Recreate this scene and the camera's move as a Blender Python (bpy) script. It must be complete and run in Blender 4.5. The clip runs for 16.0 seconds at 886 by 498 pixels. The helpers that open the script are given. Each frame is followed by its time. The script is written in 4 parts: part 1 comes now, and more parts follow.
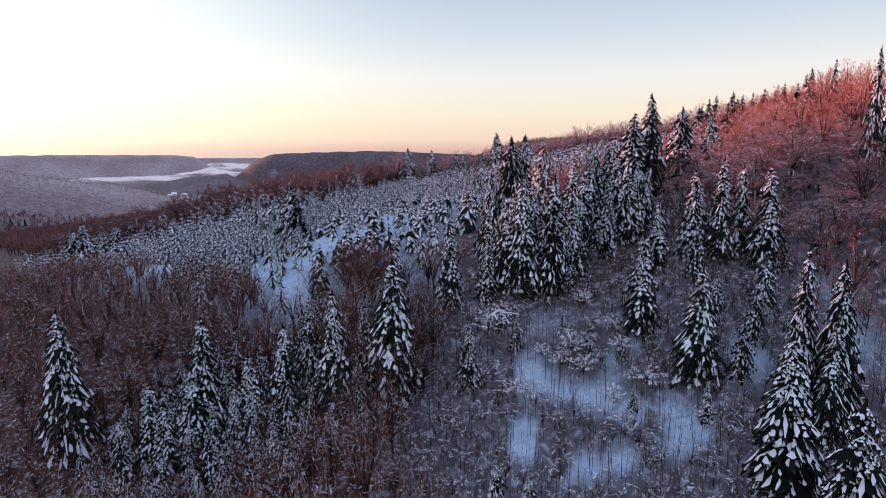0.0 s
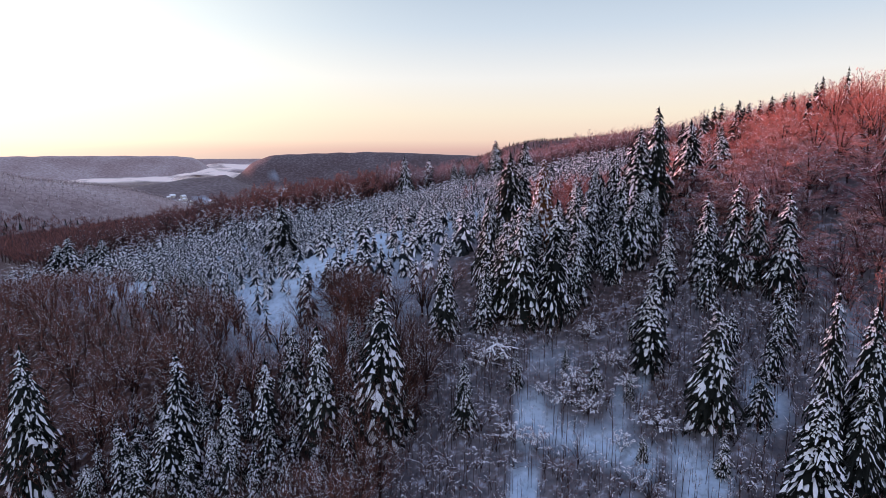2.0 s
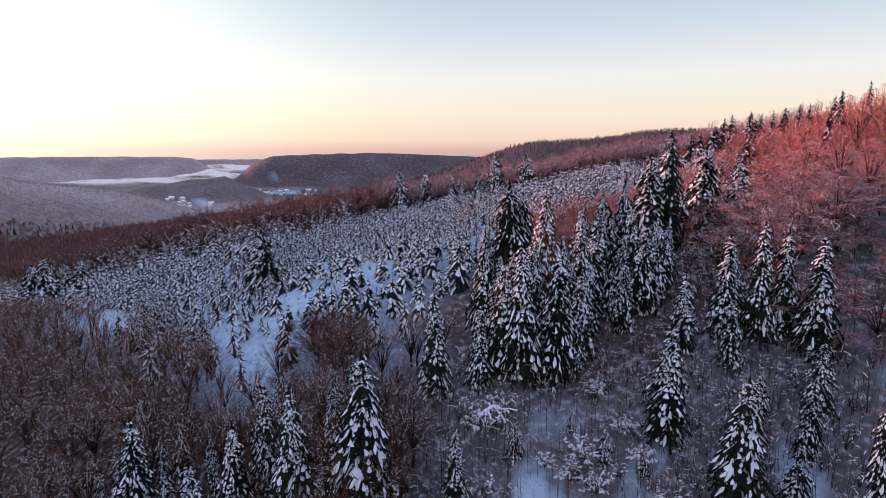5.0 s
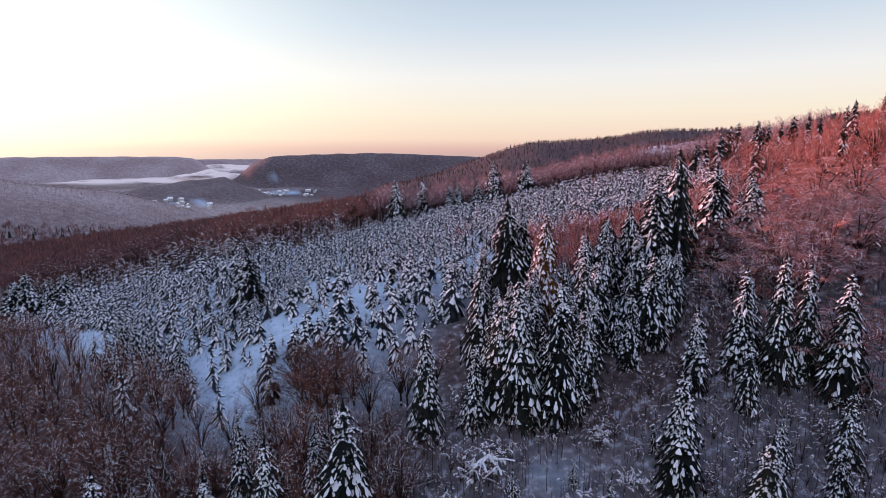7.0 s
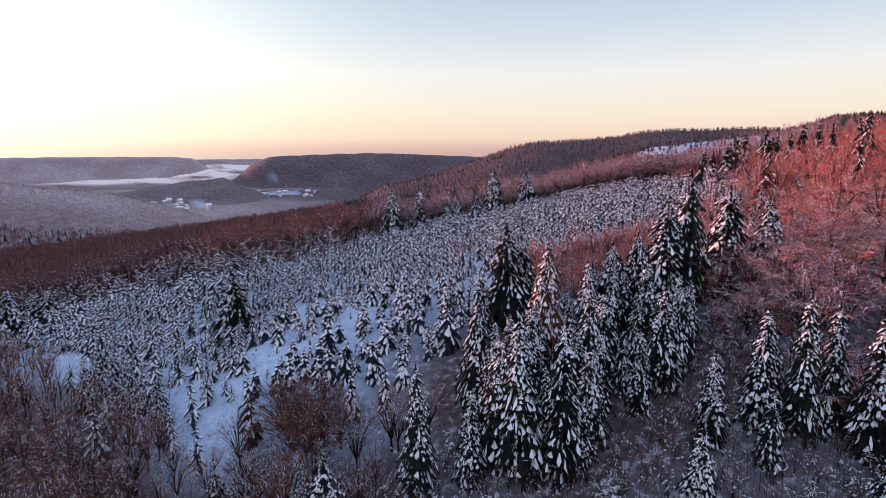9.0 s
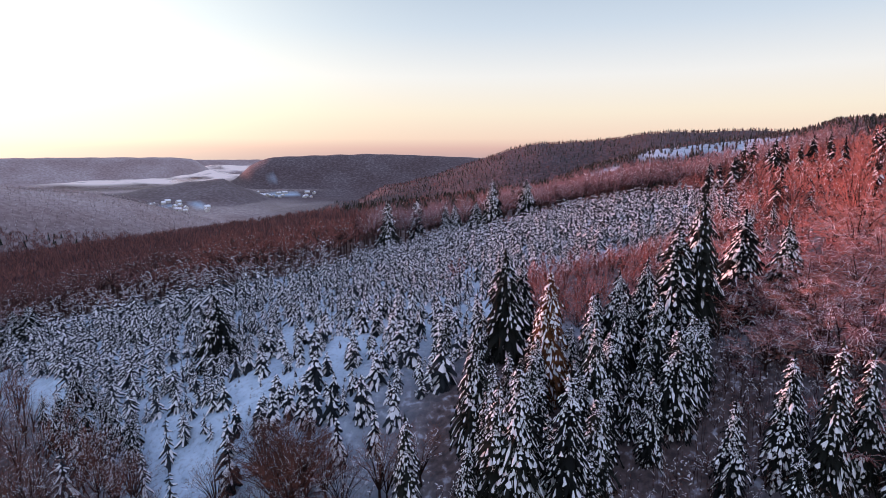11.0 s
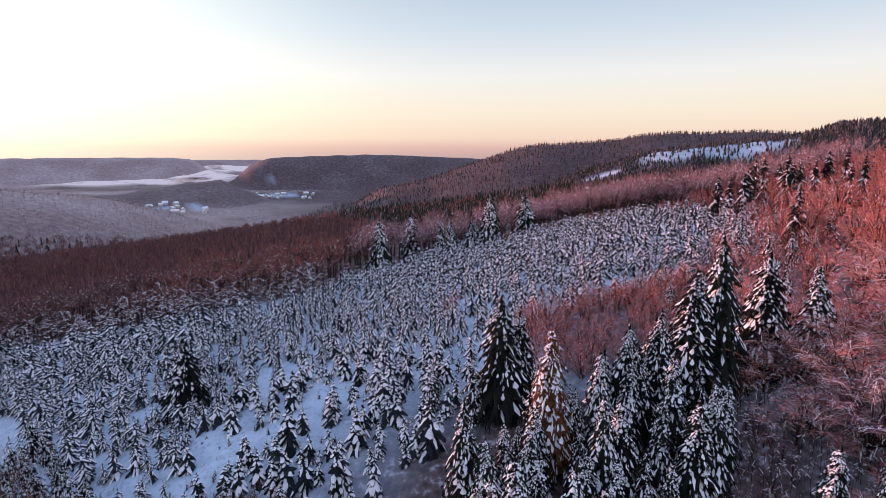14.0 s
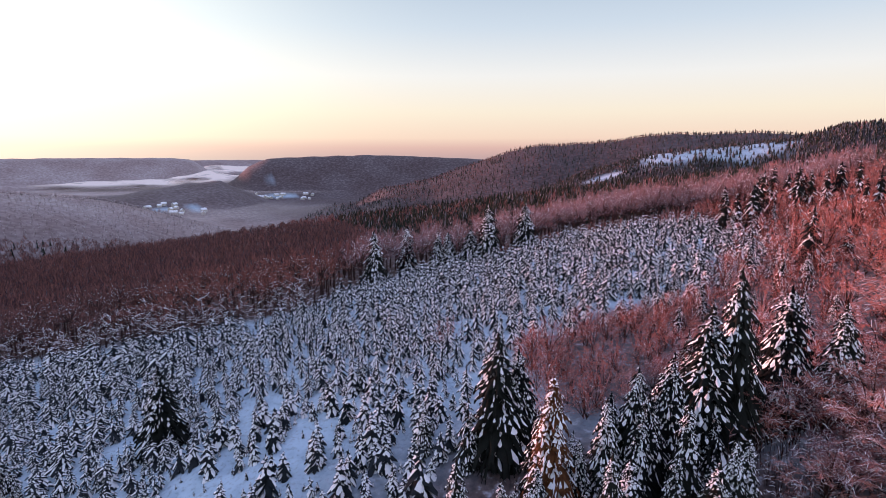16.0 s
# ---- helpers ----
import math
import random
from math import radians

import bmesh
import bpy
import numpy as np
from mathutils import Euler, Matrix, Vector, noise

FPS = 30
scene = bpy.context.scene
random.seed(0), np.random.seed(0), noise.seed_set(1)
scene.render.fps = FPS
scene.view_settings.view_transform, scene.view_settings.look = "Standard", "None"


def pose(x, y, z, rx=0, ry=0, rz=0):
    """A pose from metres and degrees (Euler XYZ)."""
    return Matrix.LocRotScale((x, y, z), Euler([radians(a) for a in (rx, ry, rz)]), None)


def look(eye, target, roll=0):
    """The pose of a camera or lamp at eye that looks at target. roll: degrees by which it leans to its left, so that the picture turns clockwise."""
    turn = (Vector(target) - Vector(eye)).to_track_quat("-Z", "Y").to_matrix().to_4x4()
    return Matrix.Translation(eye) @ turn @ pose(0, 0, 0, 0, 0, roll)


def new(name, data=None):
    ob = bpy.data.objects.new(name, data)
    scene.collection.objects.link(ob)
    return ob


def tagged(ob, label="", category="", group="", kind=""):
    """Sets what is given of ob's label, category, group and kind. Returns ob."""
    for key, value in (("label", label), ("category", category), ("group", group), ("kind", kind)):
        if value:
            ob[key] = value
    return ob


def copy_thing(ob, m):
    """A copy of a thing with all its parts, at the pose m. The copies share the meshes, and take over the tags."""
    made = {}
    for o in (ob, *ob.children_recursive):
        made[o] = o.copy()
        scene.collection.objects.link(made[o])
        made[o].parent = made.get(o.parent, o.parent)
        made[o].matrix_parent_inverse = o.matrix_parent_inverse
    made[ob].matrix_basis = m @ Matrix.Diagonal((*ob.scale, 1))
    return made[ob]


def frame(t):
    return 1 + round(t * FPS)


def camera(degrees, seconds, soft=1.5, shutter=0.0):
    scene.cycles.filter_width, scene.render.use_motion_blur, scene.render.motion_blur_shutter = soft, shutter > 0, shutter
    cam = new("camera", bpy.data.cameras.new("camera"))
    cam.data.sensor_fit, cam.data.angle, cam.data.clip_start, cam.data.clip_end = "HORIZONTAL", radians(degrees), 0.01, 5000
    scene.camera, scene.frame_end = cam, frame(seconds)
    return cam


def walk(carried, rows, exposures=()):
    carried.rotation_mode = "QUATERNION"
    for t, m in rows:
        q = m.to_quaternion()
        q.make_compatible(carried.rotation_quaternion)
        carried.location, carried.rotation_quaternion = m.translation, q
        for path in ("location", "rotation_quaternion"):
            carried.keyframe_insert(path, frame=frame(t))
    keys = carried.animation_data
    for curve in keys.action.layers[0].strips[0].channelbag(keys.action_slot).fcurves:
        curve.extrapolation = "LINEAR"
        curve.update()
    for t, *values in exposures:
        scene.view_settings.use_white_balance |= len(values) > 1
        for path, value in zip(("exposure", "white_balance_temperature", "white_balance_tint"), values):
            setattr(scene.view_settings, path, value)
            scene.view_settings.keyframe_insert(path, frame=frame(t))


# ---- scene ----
cam = camera(75.4, 16.0, soft=0.6)
METRES, EYE, TILT, LEAN, TURN = 75.0, 60.0, -9.4, 0.0, 0.0
ROWS = [
    (0.0, 0.0, 0.0, 0.0, -0.0, 0.0, -0.0),
    (0.5, 0.0037, 0.0255, 0.0177, 0.0, 0.0, -0.02),
    (1.0, 0.0073, 0.051, 0.0355, -0.0, 0.01, -0.02),
    (1.5, 0.011, 0.0763, 0.0532, 0.01, 0.02, -0.0),
    (2.0, 0.0149, 0.1018, 0.0708, -0.0, 0.02, 0.01),
    (2.5, 0.0186, 0.127, 0.0886, 0.01, 0.03, -0.01),
    (3.0, 0.0226, 0.1524, 0.1065, 0.03, 0.03, -0.02),
    (3.5, 0.0266, 0.1784, 0.1242, 0.04, 0.05, -0.02),
    (4.0, 0.0305, 0.2044, 0.1422, 0.06, 0.03, -0.02),
    (6.5, 0.0535, 0.3348, 0.2329, 0.14, -0.05, -0.0),
    (7.0, 0.0578, 0.3606, 0.2507, 0.13, -0.07, -0.02),
    (7.5, 0.0618, 0.3859, 0.2686, 0.14, -0.07, -0.02),
    (8.0, 0.0656, 0.4113, 0.2865, 0.15, -0.08, -0.02),
    (8.5, 0.0692, 0.4368, 0.3046, 0.16, -0.11, 0.03),
    (9.0, 0.0723, 0.4619, 0.323, 0.17, -0.15, 0.05),
    (11.5, 0.0897, 0.5871, 0.4085, 0.18, -0.13, -0.02),
    (12.0, 0.0936, 0.6127, 0.4262, 0.18, -0.14, -0.02),
    (12.5, 0.0974, 0.6381, 0.4437, 0.17, -0.15, -0.02),
    (13.0, 0.1021, 0.6635, 0.4609, 0.17, -0.15, -0.02),
    (13.5, 0.1063, 0.6888, 0.4787, 0.16, -0.17, -0.03),
    (14.0, 0.1108, 0.7137, 0.4959, 0.15, -0.17, -0.06),
    (14.5, 0.115, 0.7391, 0.5127, 0.15, -0.15, -0.08),
    (15.0, 0.1191, 0.7643, 0.53, 0.16, -0.17, -0.06),
    (15.5, 0.1231, 0.79, 0.5465, 0.17, -0.19, -0.07),
    (16.0, 0.1272, 0.8163, 0.5631, 0.18, -0.2, -0.07),
]
walk(cam, [(t, pose(0, 0, EYE, TILT, LEAN, TURN) @ pose(METRES * x, METRES * y, METRES * z, 90 + pitch, roll, yaw)) for t, x, y, z, yaw, pitch, roll in ROWS])

# ---- world, sun ----
SUN_BEARING, SUN_HEIGHT = -66.0, 3.0      # degrees: to the left of straight ahead; over the horizon


def twilight():
    """A clear sky just after sunset: white and yellow glow over the valley, pale blue above."""
    world = bpy.data.worlds.new("world")
    scene.world = world
    world.use_nodes = True
    nt = world.node_tree
    nt.nodes.clear()
    n, l = nt.nodes.new, nt.links.new
    coord = n("ShaderNodeTexCoord")
    split = n("ShaderNodeSeparateXYZ")
    l(coord.outputs["Generated"], split.inputs[0])
    ramp = n("ShaderNodeValToRGB")
    stops = [(0.0, (0.30, 0.24, 0.28)), (0.49, (0.46, 0.34, 0.37)), (0.503, (0.72, 0.46, 0.42)), (0.512, (0.91, 0.69, 0.56)),
             (0.533, (0.94, 0.83, 0.68)), (0.562, (0.88, 0.87, 0.86)), (0.60, (0.62, 0.71, 0.82)), (0.65, (0.42, 0.53, 0.68)),
             (0.78, (0.58, 0.66, 1.02)), (1.0, (0.56, 0.62, 1.02))]
    while len(ramp.color_ramp.elements) < len(stops):
        ramp.color_ramp.elements.new(0.5)
    for e, (at, c) in zip(ramp.color_ramp.elements, stops):
        e.position, e.color = at, (*c, 1)
    half = n("ShaderNodeMath")
    half.operation = "MULTIPLY_ADD"
    half.inputs[1].default_value, half.inputs[2].default_value = 0.5, 0.5
    l(split.outputs["Z"], half.inputs[0])
    l(half.outputs[0], ramp.inputs[0])
    # glow round the place where the sun went down
    b, e = radians(SUN_BEARING + 18), radians(SUN_HEIGHT + 6)
    dot = n("ShaderNodeVectorMath")
    dot.operation = "DOT_PRODUCT"
    dot.inputs[1].default_value = (math.sin(b) * math.cos(e), math.cos(b) * math.cos(e), math.sin(e))
    l(coord.outputs["Generated"], dot.inputs[0])
    top = n("ShaderNodeMath")
    top.operation = "MAXIMUM"
    top.inputs[1].default_value = 0.0
    l(dot.outputs["Value"], top.inputs[0])
    power = n("ShaderNodeMath")
    power.operation = "POWER"
    power.inputs[1].default_value = 9.0
    l(top.outputs[0], power.inputs[0])
    glow = n("ShaderNodeMix")
    glow.data_type, glow.blend_type = "RGBA", "ADD"
    l(power.outputs[0], glow.inputs["Factor"])
    l(ramp.outputs[0], glow.inputs["A"])
    glow.inputs["B"].default_value = (0.78, 0.72, 0.48, 1)
    sky = n("ShaderNodeTexSky")
    sky.sky_type, sky.sun_disc = "NISHITA", False
    sky.sun_elevation, sky.sun_rotation = radians(SUN_HEIGHT), radians(SUN_BEARING)
    back, air, both, out = n("ShaderNodeBackground"), n("ShaderNodeBackground"), n("ShaderNodeAddShader"), n("ShaderNodeOutputWorld")
    back.inputs["Strength"].default_value = SKY
    air.inputs["Strength"].default_value = 0.01
    l(glow.outputs["Result"], back.inputs["Color"])
    l(sky.outputs[0], air.inputs["Color"])
    l(back.outputs[0], both.inputs[0])
    l(air.outputs[0], both.inputs[1])
    l(both.outputs[0], out.inputs[0])


SKY = 1.0
twilight()
lamp = bpy.data.lights.new("sun", "SUN")
lamp.energy, lamp.angle, lamp.color = 9.0, radians(1.2), (1.0, 0.40, 0.37)
sun = new("sun", lamp)
sb, se = radians(SUN_BEARING), radians(SUN_HEIGHT)
sun.matrix_world = look((math.sin(sb) * math.cos(se) * 100, math.cos(sb) * math.cos(se) * 100, math.sin(se) * 100), (0, 0, 0))


# ---- materials ----
def material(name, colours, scale=3.0, rough=0.8, bump=0.0, bump_scale=20.0, per="", spec=0.06):
    """A matt surface whose colour runs through the given colours by noise, and by the object or the piece where per says so."""
    mat = bpy.data.materials.new(name)
    mat.use_nodes = True
    nt = mat.node_tree
    n, l, bsdf = nt.nodes.new, nt.links.new, nt.nodes["Principled BSDF"]
    bsdf.inputs["Roughness"].default_value = rough
    bsdf.inputs["Specular IOR Level"].default_value = spec
    geo = n("ShaderNodeNewGeometry")
    grain = n("ShaderNodeTexNoise")
    grain.inputs["Scale"].default_value, grain.inputs["Detail"].default_value = scale, 5.0
    l(geo.outputs["Position"], grain.inputs["Vector"])
    value = grain.outputs["Fac"]
    if per:
        mix = n("ShaderNodeMix")
        mix.inputs["Factor"].default_value = 0.6
        l(value, mix.inputs["A"])
        if per == "object":
            l(n("ShaderNodeObjectInfo").outputs["Random"], mix.inputs["B"])
        else:
            l(geo.outputs["Random Per Island"], mix.inputs["B"])
        value = mix.outputs["Result"]
    ramp = n("ShaderNodeValToRGB")
    while len(ramp.color_ramp.elements) < len(colours):
        ramp.color_ramp.elements.new(0.5)
    for i, (e, c) in enumerate(zip(ramp.color_ramp.elements, colours)):
        e.position, e.color = 0.22 + 0.56 * i / max(1, len(colours) - 1), (*c, 1)
    l(value, ramp.inputs[0])
    l(ramp.outputs[0], bsdf.inputs["Base Color"])
    if bump:
        fine, bm = n("ShaderNodeTexNoise"), n("ShaderNodeBump")
        fine.inputs["Scale"].default_value, fine.inputs["Detail"].default_value = bump_scale, 4.0
        bm.inputs["Strength"].default_value, bm.inputs["Distance"].default_value = bump, 0.3
        l(geo.outputs["Position"], fine.inputs["Vector"])
        l(fine.outputs["Fac"], bm.inputs["Height"])
        l(bm.outputs[0], bsdf.inputs["Normal"])
    return mat


SNOW = material("snow", [(0.86, 0.88, 0.91), (0.92, 0.93, 0.95), (0.95, 0.96, 0.97)], 1.5, 0.65, 0.5, 5.0)
NEEDLE = material("needles", [(0.008, 0.009, 0.009), (0.012, 0.014, 0.012), (0.020, 0.022, 0.018)], 2.0, 0.75, per="object")
NEEDLE_YOUNG = material("frosted_needles", [(0.012, 0.015, 0.018), (0.020, 0.025, 0.029), (0.036, 0.042, 0.049)], 1.2, 0.8, per="object")
# needles of one spruce, orange sunlight painted into the colour
NEEDLE_SUNLIT = material("sunlit_needles", [(0.04, 0.020, 0.011), (0.10, 0.042, 0.018), (0.16, 0.068, 0.028)], 2.0, 0.75)
BARK = material("bark", [(0.03, 0.022, 0.018), (0.07, 0.05, 0.04)], 4.0, 0.9, 0.6, 12.0)
LIMB = material("limb", [(0.020, 0.011, 0.010), (0.035, 0.020, 0.017), (0.06, 0.034, 0.028)], 3.0, 0.9, per="object")
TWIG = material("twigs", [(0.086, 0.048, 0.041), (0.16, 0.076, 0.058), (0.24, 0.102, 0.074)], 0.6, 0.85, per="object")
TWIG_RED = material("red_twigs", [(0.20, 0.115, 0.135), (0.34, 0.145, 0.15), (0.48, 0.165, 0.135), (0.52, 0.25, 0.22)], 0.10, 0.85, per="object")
LIMB_FAR = material("far_limb", [(0.05, 0.03, 0.027), (0.09, 0.055, 0.048)], 1.0, 0.9)
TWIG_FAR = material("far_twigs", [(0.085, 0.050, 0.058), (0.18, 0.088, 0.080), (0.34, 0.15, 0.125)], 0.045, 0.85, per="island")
# TWIG_FAR made redder: low sunlight put into the colour
TWIG_SUNLIT = material("sunlit_twigs", [(0.16, 0.085, 0.08), (0.29, 0.12, 0.10), (0.42, 0.155, 0.115)], 0.05, 0.85, per="island")
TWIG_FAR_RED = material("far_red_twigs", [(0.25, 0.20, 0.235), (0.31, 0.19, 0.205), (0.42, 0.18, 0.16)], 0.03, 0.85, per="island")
FAR_NEEDLE = material("far_needles", [(0.014, 0.020, 0.016), (0.03, 0.036, 0.026), (0.06, 0.05, 0.036)], 0.03, 0.8, per="island")
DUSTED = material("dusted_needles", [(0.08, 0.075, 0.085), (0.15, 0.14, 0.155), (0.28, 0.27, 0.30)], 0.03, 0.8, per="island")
# twigs across the valley, aerial haze put into their pale colour
HAZED = material("hazed_twigs", [(0.30, 0.225, 0.22), (0.42, 0.34, 0.335), (0.56, 0.49, 0.49)], 0.02, 0.85, per="island")
PLASTER = material("plaster", [(0.55, 0.50, 0.44), (0.72, 0.68, 0.62)], 0.3, 0.9)


def ground_material():
    """Snow, and over the attribute 'woods' the close brown and white of bare snowy woods seen from far off, paled by
    painted haze.
    """
    mat = bpy.data.materials.new("snowy_ground")
    mat.use_nodes = True
    nt = mat.node_tree
    n, l, bsdf = nt.nodes.new, nt.links.new, nt.nodes["Principled BSDF"]
    bsdf.inputs["Roughness"].default_value, bsdf.inputs["Specular IOR Level"].default_value = 0.8, 0.1
    geo, at = n("ShaderNodeNewGeometry"), n("ShaderNodeAttribute")
    at.attribute_name = "woods"

    def noise_at(scale, detail=4.0):
        t = n("ShaderNodeTexNoise")
        t.inputs["Scale"].default_value, t.inputs["Detail"].default_value = scale, detail
        l(geo.outputs["Position"], t.inputs["Vector"])
        return t.outputs["Fac"]

    def ramp_of(value, stops):
        r = n("ShaderNodeValToRGB")
        while len(r.color_ramp.elements) < len(stops):
            r.color_ramp.elements.new(0.5)
        for e, (p, c) in zip(r.color_ramp.elements, stops):
            e.position, e.color = p, (*c, 1)
        l(value, r.inputs[0])
        return r.outputs[0]

    def mixed(kind, f, a, b):
        m = n("ShaderNodeMix")
        m.data_type, m.blend_type = "RGBA", kind
        if isinstance(f, float):
            m.inputs["Factor"].default_value = f
        else:
            l(f, m.inputs["Factor"])
        l(a, m.inputs["A"])
        l(b, m.inputs["B"])
        return m.outputs["Result"]

    # bluer and darker than SNOW: the ground's shade put into its colour
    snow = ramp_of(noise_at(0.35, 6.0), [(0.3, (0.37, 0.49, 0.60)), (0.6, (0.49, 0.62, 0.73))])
    litter = ramp_of(noise_at(1.3, 8.0), [(0.52, (1, 1, 1)), (0.68, (0.52, 0.46, 0.44))])
    # mask of the wood floor: leaf litter, and painted shade under close trees
    floor = n("ShaderNodeAttribute")
    floor.attribute_name = "litter"
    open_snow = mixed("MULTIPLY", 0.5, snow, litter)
    leaves_shade = ramp_of(noise_at(0.7, 8.0), [(0.38, (0.05, 0.03, 0.025)), (0.56, (0.12, 0.08, 0.07)), (0.70, (0.36, 0.37, 0.42))])
    near = mixed("MIX", floor.outputs["Fac"], open_snow, leaves_shade)
    # pale version of the woods: distance haze painted into the colour
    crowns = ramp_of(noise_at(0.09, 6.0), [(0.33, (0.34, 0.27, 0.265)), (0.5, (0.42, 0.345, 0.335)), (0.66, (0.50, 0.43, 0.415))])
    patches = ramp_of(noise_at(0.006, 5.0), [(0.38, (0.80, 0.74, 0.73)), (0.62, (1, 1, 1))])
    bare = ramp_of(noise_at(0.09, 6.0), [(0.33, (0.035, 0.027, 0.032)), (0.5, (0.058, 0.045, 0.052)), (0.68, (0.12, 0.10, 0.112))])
    haze_amount = n("ShaderNodeAttribute")
    haze_amount.attribute_name = "haze"
    woods = mixed("MULTIPLY", 1.0, mixed("MIX", haze_amount.outputs["Fac"], bare, crowns), patches)
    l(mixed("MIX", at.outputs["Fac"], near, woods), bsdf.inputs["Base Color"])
    bm = n("ShaderNodeBump")
    bm.inputs["Strength"].default_value, bm.inputs["Distance"].default_value = 0.5, 0.5
    l(noise_at(0.8, 5.0), bm.inputs["Height"])
    l(bm.outputs[0], bsdf.inputs["Normal"])
    return mat


GROUND = ground_material()


# ---- the lie of the land ----
# heights of the near slopes at some places: x, y, z
KNOTS = (
    [(0, -80, 8), (0, 40, 6), (26, 82.5, 15), (8, 87, 13.5), (46, 71, 14), (60, 78, 20), (17.6, 97, 18.5), (29, 93, 20.5), (11, 110, 28.5), (32.6, 121, 36)]
    + [(-45, 100, 2), (-70, 105, 4), (-20, 100, 10), (-16, 113, 18), (-50, 152, 29.5), (-30, 150, 36), (-10, 143, 38), (-61, 166, 29), (-45, 172, 34), (-9, 175, 43.5)]
    + [(0, 161, 44), (4, 179, 47), (11, 188, 47.5), (-60, 242, 38), (-33, 244, 41), (56, 195, 55), (74, 274, 60), (6, 312, 41), (-22, 314, 40), (37, 422, 43)]
    + [(49, 352, 48), (90, 189, 60), (87, 168, 60), (76, 126, 47), (94, 138, 57), (70, 137, 55), (59, 113, 40), (50, 111, 37), (102, 210, 62), (129, 229, 69.5)]
    + [(136, 235, 71), (124, 182, 74), (110, 160, 68), (150, 215, 78.5), (134, 295, 66), (57, 157, 49), (-145, 232, 14), (-150, 263, 16), (-95, 150, 14), (110, 80, 42), (-90, 40, -12), (-140, 130, -4), (172, 235, 83)]
    + [(180, 120, 85), (180, 20, 62), (-200, 0, -40), (-300, 300, -18), (-250, 480, -3), (0, 600, 24), (250, 500, 66)]
    + [(-555, 872, -52), (-400, 640, -26), (-120, 800, 4), (-300, 950, -44), (200, 850, 44), (480, 800, 74), (-700, 650, -72), (-600, 480, -56), (0, 1000, 0)])
KNOTS = np.array(KNOTS, float)
SPOTS = KNOTS[:, :2] / 100


def plate(r):
    return np.where(r > 0, r * r * np.log(r + 1e-9), 0)


def fit_plate():
    k = len(KNOTS)
    a = plate(np.linalg.norm(SPOTS[:, None] - SPOTS[None], axis=2)) + np.eye(k) * 0.02
    b = np.c_[np.ones(k), SPOTS]
    return np.linalg.solve(np.block([[a, b], [b.T, np.zeros((3, 3))]]), np.r_[KNOTS[:, 2], 0, 0, 0])


PLATE = fit_plate()


def near_height(x, y):
    q = np.c_[x, y] / 100
    r = np.linalg.norm(q[:, None] - SPOTS[None], axis=2)
    return plate(r) @ PLATE[:len(KNOTS)] + np.c_[np.ones(len(q)), q] @ PLATE[len(KNOTS):]


def ripple(x, y, size, seed):
    """Soft random hills of about that size, between -1 and 1."""
    rng = np.random.RandomState(seed)
    total = np.zeros_like(x)
    for _ in range(7):
        a, p = rng.uniform(0, 2 * np.pi), rng.uniform(0, 2 * np.pi)
        f = 2 * np.pi / size * rng.uniform(0.6, 1.7)
        total += np.sin((x * np.cos(a) + y * np.sin(a)) * f + p)
    return total / 4


HUB = (9.5, 67.0)
VALLEY = -112.0
# far hills, some shaped out of view to steer the sun: distance, depth in front, depth behind, then bearings and the
# heights of the crest there
RIDGES = [
    (2150, 800, 500, (-9, -6, -1.5, 3.5, 6.2, 9, 14.3, 19.3, 24, 30, 37, 60, 90, 110), (-110, -46, -14, 53, 86, 110, 121, 146, 150, 146, 140, 150, 160, 60)),
    (1150, 300, 420, (8, 14, 20, 26.5, 30.6, 34.4, 37, 50, 80, 110, 140, 180), (0, 50, 86, 98, 108, 130, 134, 130, 110, 120, 90, 60)),
    (3000, 300, 350, (-22.5, -20, -18.8, -16.9, -7.6, -2.6, 4, 10, 20), (-112, -40, 20, 62, 78, 70, 55, 40, -112)),
    (4100, 330, 300, (-110, -44, -39, -32, -25.4, -23.6, -22.4, -21.5), (-112, -112, 52, 54, 54, 42, -20, -112)),
    (2250, 420, 350, (-36, -30, -24.2, -21.3, -18.6, -16), (-75, -58, -20, -10, -66, -112)),
    # its west end, out of view, is raised to shade the near slopes
    (1320, 560, 500, (-180, -140, -108, -92, -50, -42, -37.8, -34, -29.3, -24.4, -21, -18), (-20, 10, 60, 119, 116, 45, 20, 8, -18, -58, -88, -112)),
    # unseen ridge, added only to keep the sun off the valley's hills
    (4400, 420, 420, (-76, -68, -48, -43, -41), (-112, 185, 190, 60, -112)),
    # cut away in the unseen west, like the 4100 row, for the sun
    (4800, 300, 800, (-180, -105, -100, -44, -39, 180), (30, 30, -112, -112, 30, 30)),
]


